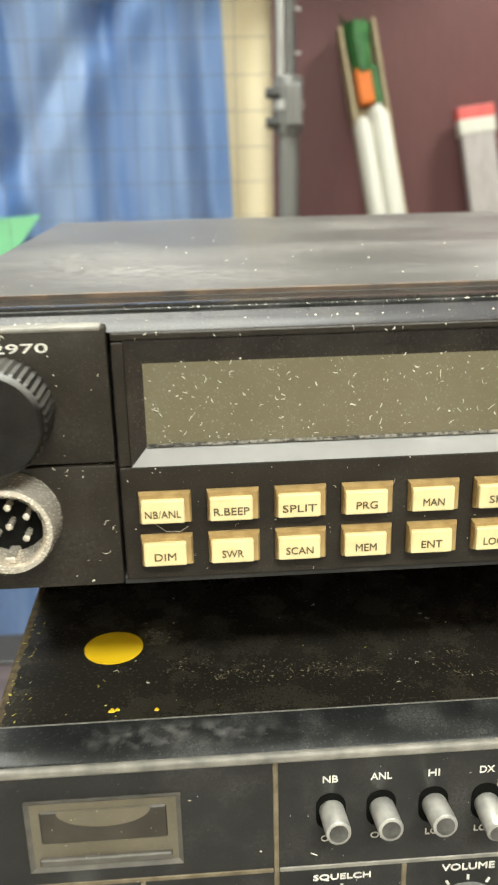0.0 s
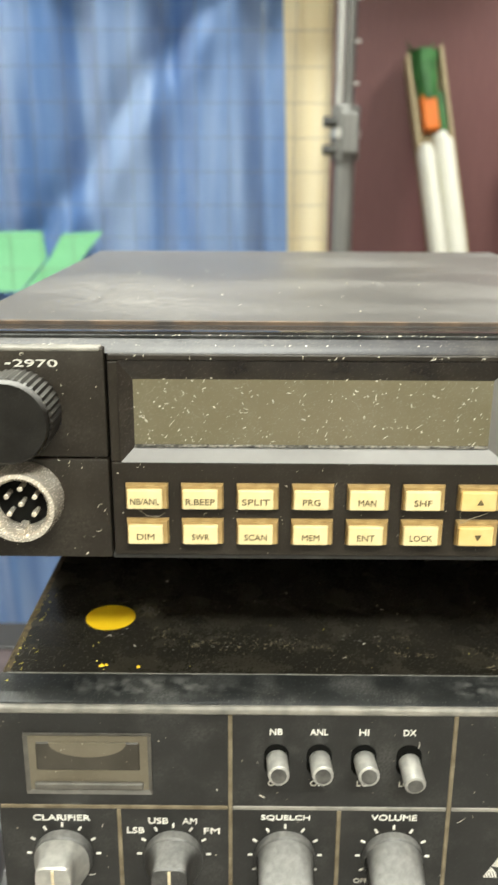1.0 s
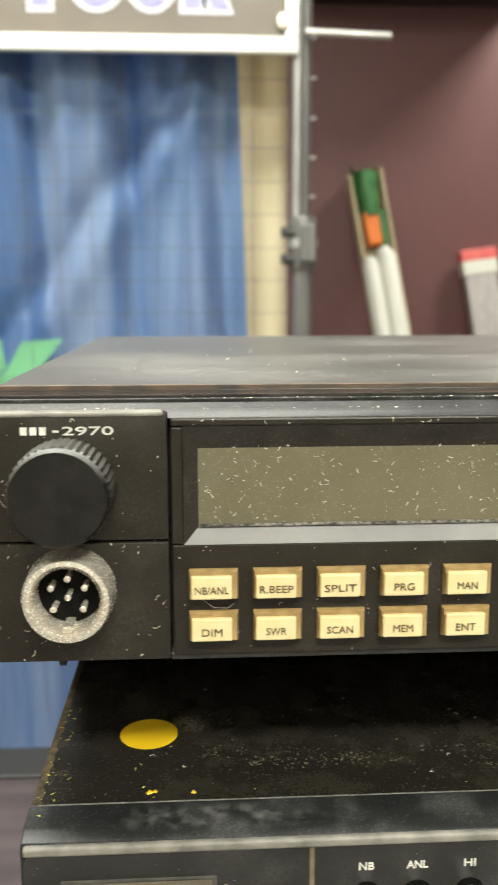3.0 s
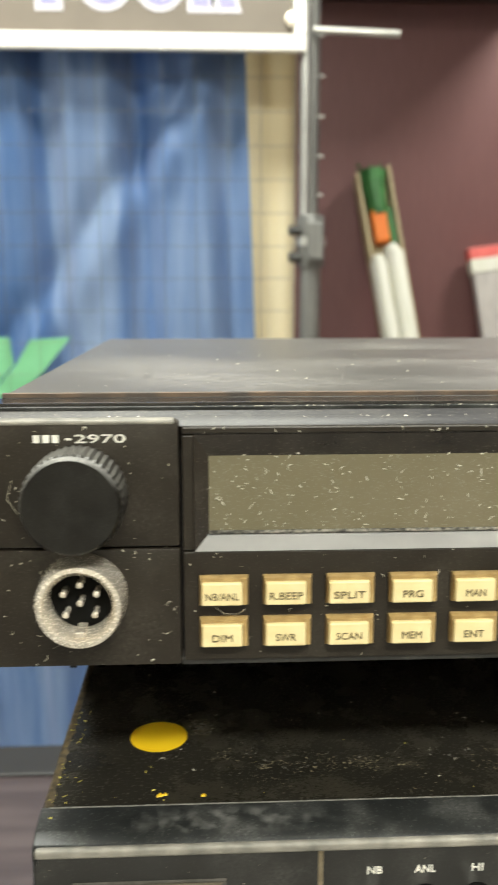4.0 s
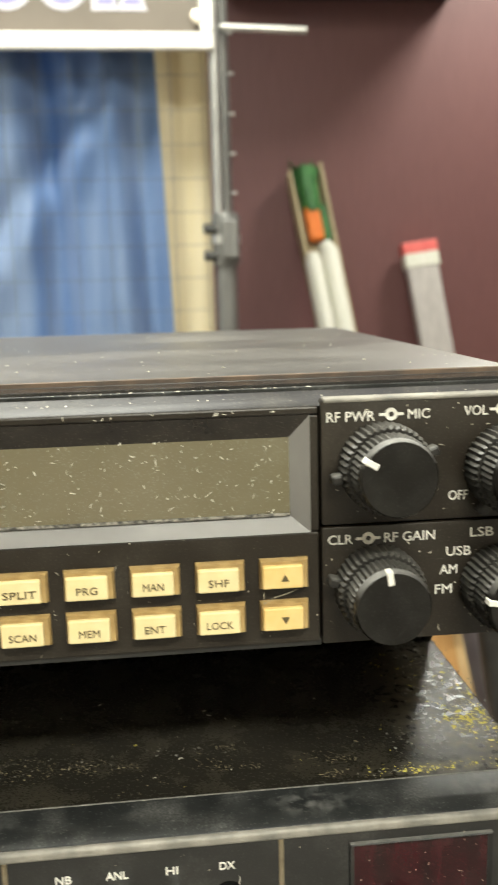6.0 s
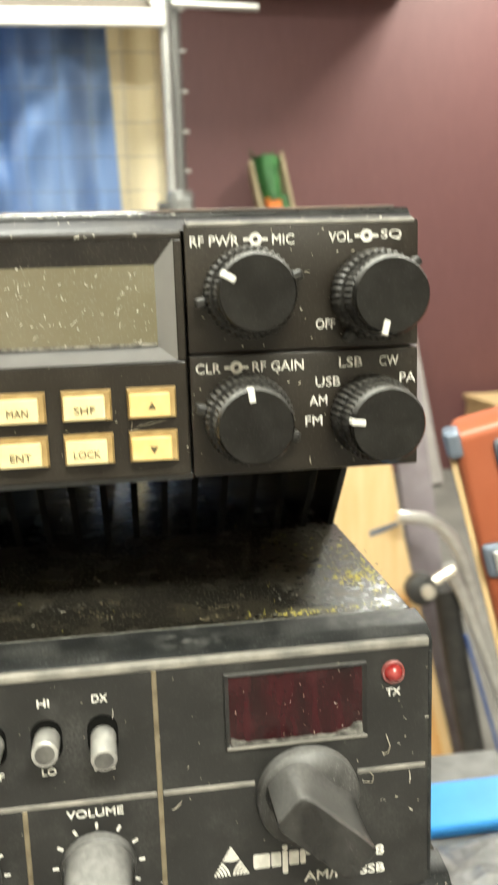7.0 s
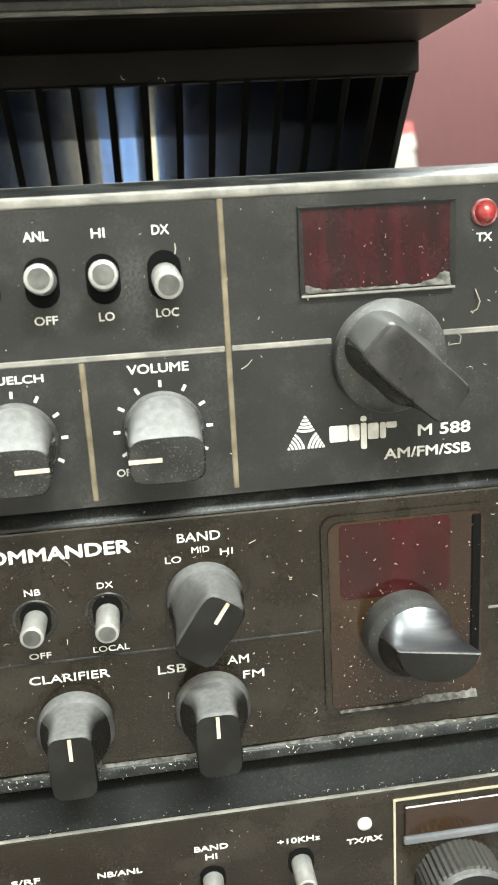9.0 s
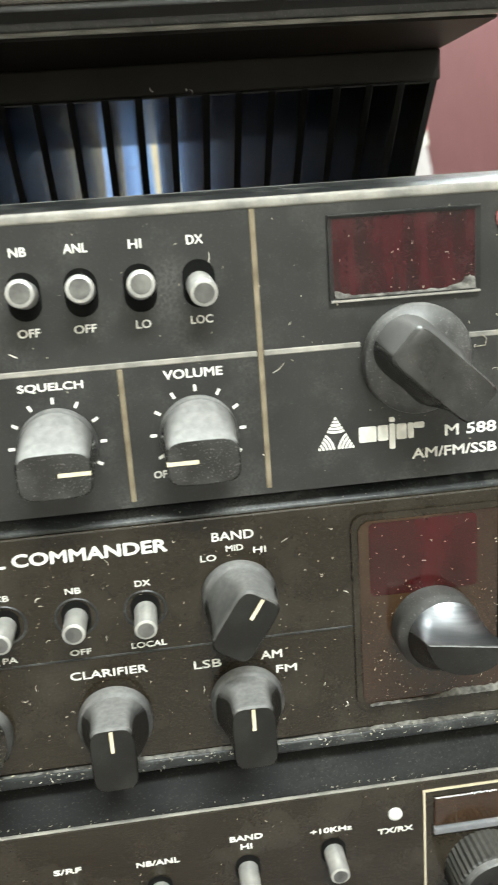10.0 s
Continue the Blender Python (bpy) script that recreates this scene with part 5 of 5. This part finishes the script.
for word, x0, x1, z, h in (("BAND", 0.0226, 0.0325, 0.0975, 0.0022), ("LO", 0.0195, 0.0232, 0.0922, 0.0016), ("MID", 0.0257, 0.0298, 0.0942, 0.0015), ("HI", 0.0322, 0.0352, 0.0931, 0.0015),
                           ("EL COMMANDER", -0.0305, 0.0119, 0.0969, 0.0031), ("CLARIFIER", -0.0142, 0.0043, 0.0648, 0.0021), ("SQUELCH", -0.0458, -0.0311, 0.0648, 0.0021),
                           ("LSB", 0.0156, 0.0223, 0.0638, 0.0022), ("AM", 0.0322, 0.0374, 0.0643, 0.0022), ("FM", 0.0358, 0.0409, 0.0599, 0.0020)):
    text("lettering", word, (x0 + x1) / 2, z, h, Y3 - 0.0002, WHITE, third, width=x1 - x0, bold=0.055 if h > 0.003 else 0.012)
flecks(third, [(230, X3L + 0.002, X3R - 0.002, Y3 - 0.0004, Y3 - 0.0004, 0.040, 0.101, "y", 0.0009), (70, 0.058, 0.095, Y3 - 0.002, Y3 - 0.002, 0.047, 0.097, "y", 0.0008),
               (180, X3L, X3R, Y3 - 0.0014, Y3 - 0.0014, 0.0355, 0.0400, "y", 0.0010), (40, X3L, X3R, Y3 + 0.001, Y3 + 0.0012, 0.1035, 0.1045, "y", 0.0009)], LINT, 12)

curls(third, [(60, X3L + 0.004, 0.054, Y3 - 0.0004, Y3 - 0.0004, 0.041, 0.101, "y", 0.0022, 0.00007), (20, 0.060, 0.094, Y3 - 0.0018, Y3 - 0.0018, 0.049, 0.096, "y", 0.0012, 0.00006), (16, 0.098, X3R - 0.002, Y3 - 0.0004, Y3 - 0.0004, 0.041, 0.101, "y", 0.0020, 0.00008), (40, X3L, X3R, Y3 - 0.0014, Y3 - 0.0014, 0.0365, 0.0400, "y", 0.0016, 0.00008)], LINT_PALE, 80)
flecks(third, [(320, 0.060, 0.094, Y3 - 0.0017, Y3 - 0.0017, 0.048, 0.080, "y", 0.0004), (200, X3L + 0.003, X3R - 0.002, Y3 - 0.0003, Y3 - 0.0003, 0.040, 0.101, "y", 0.0005)], LINT, 81)

# --- bottom radio ---
fourth = thing("radio_transceiver", "black mobile radio with framed window on table", "radio", "stacked radios")
fourth.matrix_basis = Matrix.Translation((0.0018, -0.0019, 0.0083 - 0.0004)) @ Matrix.Diagonal((0.960, 1.0, 0.9242, 1))
BASE = -0.0295
part("case", box(X3L + 0.001, X3R + 0.001, 0.014, 0.240, BASE, 0.0343, 0.0012), LACQUER, fourth, "black steel case", smooth=True)
part("front_shell", extrude_x([(Y3 + 0.0004, BASE + 0.002), (Y3 + 0.0004, 0.0205), (Y3 + 0.0016, 0.0222), (0.0130, 0.0315), (0.0150, 0.0315), (0.0150, BASE + 0.001)], X3L, X3R + 0.0015, 0.0004), SHADOW_GLOSS, fourth, "dusty sloping front shell", smooth=True)
part("front_panel", box(X3L + 0.001, X3R, Y3 - 0.0002, Y3 + 0.004, BASE + 0.004, 0.0196, 0.0004), GLOSS_PANEL, fourth)
part("panel_line", box(X3L + 0.001, X3R, Y3 - 0.0004, Y3 + 0.001, 0.0198, 0.0203, 0.0001, 1), RIM, fourth)
LINE = material("pale_gold_line", (0.50, 0.44, 0.32), 0.5, second=(0.42, 0.36, 0.25), scale=200)
fr = part("window_frame", frame_ring((0.0730, 0.1070, -0.0250, 0.0168), (0.0736, 0.1064, -0.0244, 0.0162), Y3 - 0.0006, Y3 - 0.0006, 0.001), LINE, fourth, "thin pale gold frame line")
part("window", box(0.0760, 0.1055, Y3 - 0.0008, Y3, 0.0045, 0.0140, 0.0003, 1), BROWN_GLASS, fr, "dark smoked window")
part("window_sill", box(0.0756, 0.1060, Y3 - 0.0016, Y3, 0.0022, 0.0046, 0.0005, 2), material("grey_sill", (0.12, 0.125, 0.135), 0.35, second=(0.17, 0.17, 0.18), scale=90, dust=0.3), fr)
round_knob(fourth, 0.0905, -0.0110, Y3, 0.0115, 0.012, None, None)
part("lamp", lathe([(0.0020, Y3), (0.0019, Y3 - 0.0008), (0.0012, Y3 - 0.0014), (0, Y3 - 0.0016)], 0.0652, 0.0104, 20), material("white_lamp_lens", (0.66, 0.66, 0.62), 0.25, coat=0.4), fourth, "white indicator lamp", smooth=True)
for word, x0, x1, z in (("TX/RX", 0.0603, 0.0700, 0.0051), ("+10KHz", 0.0418, 0.0531, 0.0082), ("BAND", 0.0201, 0.0288, 0.0097), ("HI", 0.0228, 0.0258, 0.0068), ("NB/ANL", -0.0050, 0.0063, 0.0058), ("S/RF", -0.0264, -0.0193, 0.0071)):
    text("lettering", word, (x0 + x1) / 2, z, 0.0016, Y3 - 0.0002, WHITE, fourth, width=x1 - x0, bold=0.035)
for x, z in ((0.0243, -0.0005), (0.0478, 0.0010), (0.0005, -0.0030), (-0.0230, -0.0030)):
    toggle(fourth, x, z, Y3 - 0.0002, 0.0085, x, z - 0.0006, 0.0085, 0.0027)
flecks(fourth, [(90, X3L + 0.002, X3R, Y3 + 0.0004, Y3 + 0.0006, 0.0203, 0.0222, "y", 0.0010), (60, X3L + 0.002, X3R, Y3 - 0.0004, Y3 - 0.0004, -0.005, 0.0195, "y", 0.0009)], LINT, 15)

# ---- things beside and behind the radios ----
CASE_RED = material("orange_brown_case", (0.30, 0.075, 0.030), 0.45, second=(0.36, 0.10, 0.045), scale=14, bump=0.15, bump_scale=400)
PINE = material("pale_pine", (0.62, 0.42, 0.20), 0.55, second=(0.70, 0.51, 0.28), scale=10, streak=(6, 6, 0.6))
ORANGE_WOOD = material("orange_wood", (0.52, 0.27, 0.09), 0.5, second=(0.60, 0.34, 0.13), scale=12, streak=(6, 6, 0.6))
BLUE_GREY = material("blue_grey_metal", (0.16, 0.20, 0.26), 0.4, 0.5, second=(0.22, 0.25, 0.3), scale=40)
PURPLE = material("purple_grey_post", (0.22, 0.19, 0.21), 0.5, second=(0.28, 0.25, 0.27), scale=20)
RUBBER = material("black_rubber", (0.02, 0.019, 0.018), 0.6, second=(0.035, 0.033, 0.03), scale=60)
BLUE_PLASTIC = material("bright_blue_plastic", (0.02, 0.22, 0.62), 0.4, second=(0.03, 0.26, 0.66), scale=20)
BLUE_CORD = material("dark_blue_cord", (0.02, 0.06, 0.22), 0.5, second=(0.03, 0.08, 0.26), scale=60)
SILVER_BAG = material("crumpled_silver_plastic", (0.27, 0.27, 0.28), 0.25, 0.3, second=(0.48, 0.48, 0.48), scale=60, bump=0.8, bump_scale=120)

carry_case = thing("carrying_case", "orange-brown carrying case with metal latches", "case", at=(0.2570, 0.262, TABLE))
carry_case.rotation_euler = (0, 0, radians(-20))


def leaned(bm):
    for v in bm.verts:
        v.co.z += 0.28 * max(v.co.x, 0.0) * max(0.0, v.co.z) / 0.186
        v.co.x -= 0.245 * v.co.z
    return bm


part("shell", leaned(box(0.0, 0.36, 0.0, 0.06, 0.0, 0.186, 0.006, 3)), CASE_RED, carry_case, smooth=True)
part("wood_edge", leaned(box(-0.0035, 0.0005, 0.004, 0.056, 0.003, 0.170, 0.001)), PINE, carry_case)
part("corner_guard", leaned(box(-0.0045, 0.0055, -0.0025, 0.02, 0.172, 0.1882, 0.003, 2)), BLUE_GREY, carry_case, "blue-grey metal corner")
for lz, lx in ((0.168, 0.0225), (0.112, 0.0020)):
    latch = part("latch", leaned(box(lx, lx + 0.0175, -0.004, 0.001, lz - 0.010, lz + 0.010, 0.003, 2)), BLUE_GREY, carry_case, "metal latch")
    part("hasp", leaned(box(lx + 0.006, lx + 0.0165, -0.0065, -0.0035, lz - 0.006, lz + 0.006, 0.001)), ALU, latch)
    part("keyhole", lathe([(0.0020, -0.0067), (0, -0.0067)], lx + 0.012 - 0.245 * lz, lz + 0.003, 12), HOLE, latch)
crate = thing("wooden_crate", "plain pine crate under carrying case", "crate", at=(0.60, 0.40, FLOOR))
for k in range(6):
    part("plank", box(-0.14, 0.14, -0.13, 0.13, 0.127 * k, 0.127 * k + (0.122 if k < 5 else TABLE - FLOOR - 0.635), 0.003), PINE, crate)
far_box = thing("wooden_box", "pale pine box standing by maroon wall", "box", at=(2.05, 3.85, FLOOR))
part("body", box(-0.28, 0.5, -0.2, 0.2, 0, 0.39, 0.01), PINE, far_box)
part("lid", box(-0.29, 0.51, -0.21, 0.21, 0.391, 0.420, 0.006), PINE, far_box)

FAR = 1.30
board = thing("wooden_board", "pale pine board standing upright behind table", "board", at=(0.0, FAR + 0.06, FLOOR))
h0 = -FLOOR
part("panel", plate([(0.36, 0.004), (0.665, 0.004), (0.545, h0 - 0.235), (0.520, h0 - 0.085), (0.500, h0 + 0.03), (0.40, h0 + 0.10), (0.36, h0 + 0.10)], 0.0, 0.02), PINE, board)
part("lower_panel", plate([(0.40, 0.004), (0.640, 0.004), (0.552, h0 - 0.36), (0.40, h0 - 0.36)], -0.012, -0.001), ORANGE_WOOD, board)
part("knot_hole", lathe([(0.011, -0.0006), (0, -0.0006)], 0.490, h0 - 0.060, 14), HOLE, board)
part("blue_stripe", plate([(0.478, h0 - 0.235), (0.535, h0 - 0.215), (0.536, h0 - 0.205), (0.476, h0 - 0.222)], -0.0008, 0.001), BLUE_GREY, board)
post = thing("leaning_post", "purple-grey flat post leaning behind table", "post", at=(0.0, FAR + 0.12, FLOOR))
part("shaft", plate([(0.640, 0.003), (0.705, 0.003), (0.585, h0 + 0.150), (0.520, h0 + 0.150)], 0.0, 0.02), PURPLE, post)

cart = thing("folding_frame", "folding frame of chrome tube with rubber wheel", "frame", at=(0.0, FAR, FLOOR))
bend = [(0.515, 0, h0 - 0.180), (0.565, 0, h0 - 0.186), (0.595, 0, h0 - 0.202), (0.620, 0, h0 - 0.228), (0.640, 0, h0 - 0.266), (0.668, 0, h0 - 0.36), (0.718, 0, h0 - 0.52), (0.795, 0, 0.006)]
part("upper_tube", tube(bend, 0.0115, 14), TUBE, cart, smooth=True)
part("cross_tube", tube([(0.606, -0.02, h0 - 0.275), (0.640, -0.02, h0 - 0.345), (0.719, -0.02, h0 - 0.556), (0.795, -0.02, 0.006)], 0.0125, 14), TUBE, cart, smooth=True)
part("dark_leg", tube([(0.612, 0.012, h0 - 0.330), (0.640, 0.012, h0 - 0.50), (0.690, 0.012, 0.006)], 0.024, 14), RUBBER, cart, smooth=True)
part("blue_cord", tube([(0.645, -0.012, h0 - 0.42), (0.745, -0.012, 0.006)], 0.0035, 8), BLUE_CORD, cart)
wheel = part("wheel", lathe([(0, -0.046), (0.018, -0.046), (0.029, -0.038), (0.031, -0.024), (0.029, -0.012), (0, -0.012)], 0.551, h0 - 0.314, 28), RUBBER, cart, "small black rubber wheel", smooth=True)
part("hub", lathe([(0.013, -0.045), (0.013, -0.055), (0, -0.057)], 0.556, h0 - 0.312, 18), NICKEL, wheel, smooth=True)
part("axle", tube([(0.555, -0.03, h0 - 0.312), (0.612, -0.03, h0 - 0.280)], 0.011, 12), NICKEL, cart, smooth=True)

STOOL = -0.250
stool = thing("low_stool", "low grey stool holding bag and tray", "stool", at=(0.36, 0.47, FLOOR))
part("seat", box(-0.20, 0.05, -0.15, 0.16, STOOL - FLOOR - 0.03, STOOL - FLOOR, 0.006), STEEL, stool)
for sx in (-0.17, 0.02):
    for sy in (-0.12, 0.13):
        part("leg", tube([(sx, sy, 0), (sx, sy, STOOL - FLOOR - 0.031)], 0.012, 12), STEEL, stool)
tray = thing("blue_tray", "bright blue plastic tray on low stool", "tray", at=(0.32, 0.52, STOOL))
part("body", box(-0.10, 0.085, -0.03, 0.04, 0.0005, 0.013, 0.004), BLUE_PLASTIC, tray)


def crumpled(name, label, cx, cy, sx, sy, h, seed, mat, base=TABLE):
    bm = bmesh.new()
    n = 22
    g = []
    for j in range(n + 1):
        row = []
        for i in range(n + 1):
            u, v = i / n * 2 - 1, j / n * 2 - 1
            fall = max(0.0, 1 - max(abs(u), abs(v)) ** 3)
            z = h * fall * (0.55 + 0.45 * noise.noise((u * 2.2 + seed, v * 2.2, 0.3))) + 0.005 * fall * noise.noise((u * 7, v * 7, seed))
            row.append(bm.verts.new((cx + u * sx * (1 + 0.1 * noise.noise((v * 3, seed, 0))), cy + v * sy, base + 0.0015 + max(0, z))))
        g.append(row)
    for j in range(n):
        for i in range(n):
            bm.faces.new((g[j][i], g[j][i + 1], g[j + 1][i + 1], g[j + 1][i]))
    bmesh.ops.solidify(bm, geom=bm.faces[:], thickness=0.001)
    ob = part(name, bm, mat, None)
    return tagged(ob, label, "bag")


crumpled("plastic_bag", "crumpled silvery plastic bag on low stool", 0.285, 0.405, 0.10, 0.075, 0.050, 3, SILVER_BAG, STOOL)
crumpled("plastic_bag", "crumpled silvery plastic bag with blue items", -0.165, 0.16, 0.06, 0.06, 0.045, 7, SILVER_BAG)
blue_box = thing("blue_box", "bright blue plastic box on table", "box", at=(-0.150, 0.235, TABLE))
part("body", box(-0.06, 0.030, -0.05, -0.01, 0, 0.010, 0.003), BLUE_PLASTIC, blue_box)
reel = thing("tape_reel", "red and grey tape reel on table", "reel", at=(-0.170, 0.10, TABLE))
part("rim", lathe([(0.040, -0.012), (0.045, -0.006), (0.045, 0.006), (0.040, 0.012), (0, 0.012)], 0, 0.046, 36), material("smoky_grey_plastic", (0.16, 0.16, 0.17), 0.3, second=(0.22, 0.22, 0.23), scale=40), reel, smooth=True)
part("core", lathe([(0.030, -0.013), (0.028, -0.015), (0, -0.015)], 0, 0.046, 32), material("pink_red_label", (0.62, 0.06, 0.10), 0.5, second=(0.55, 0.05, 0.08), scale=30), reel, "pinkish red hub label")
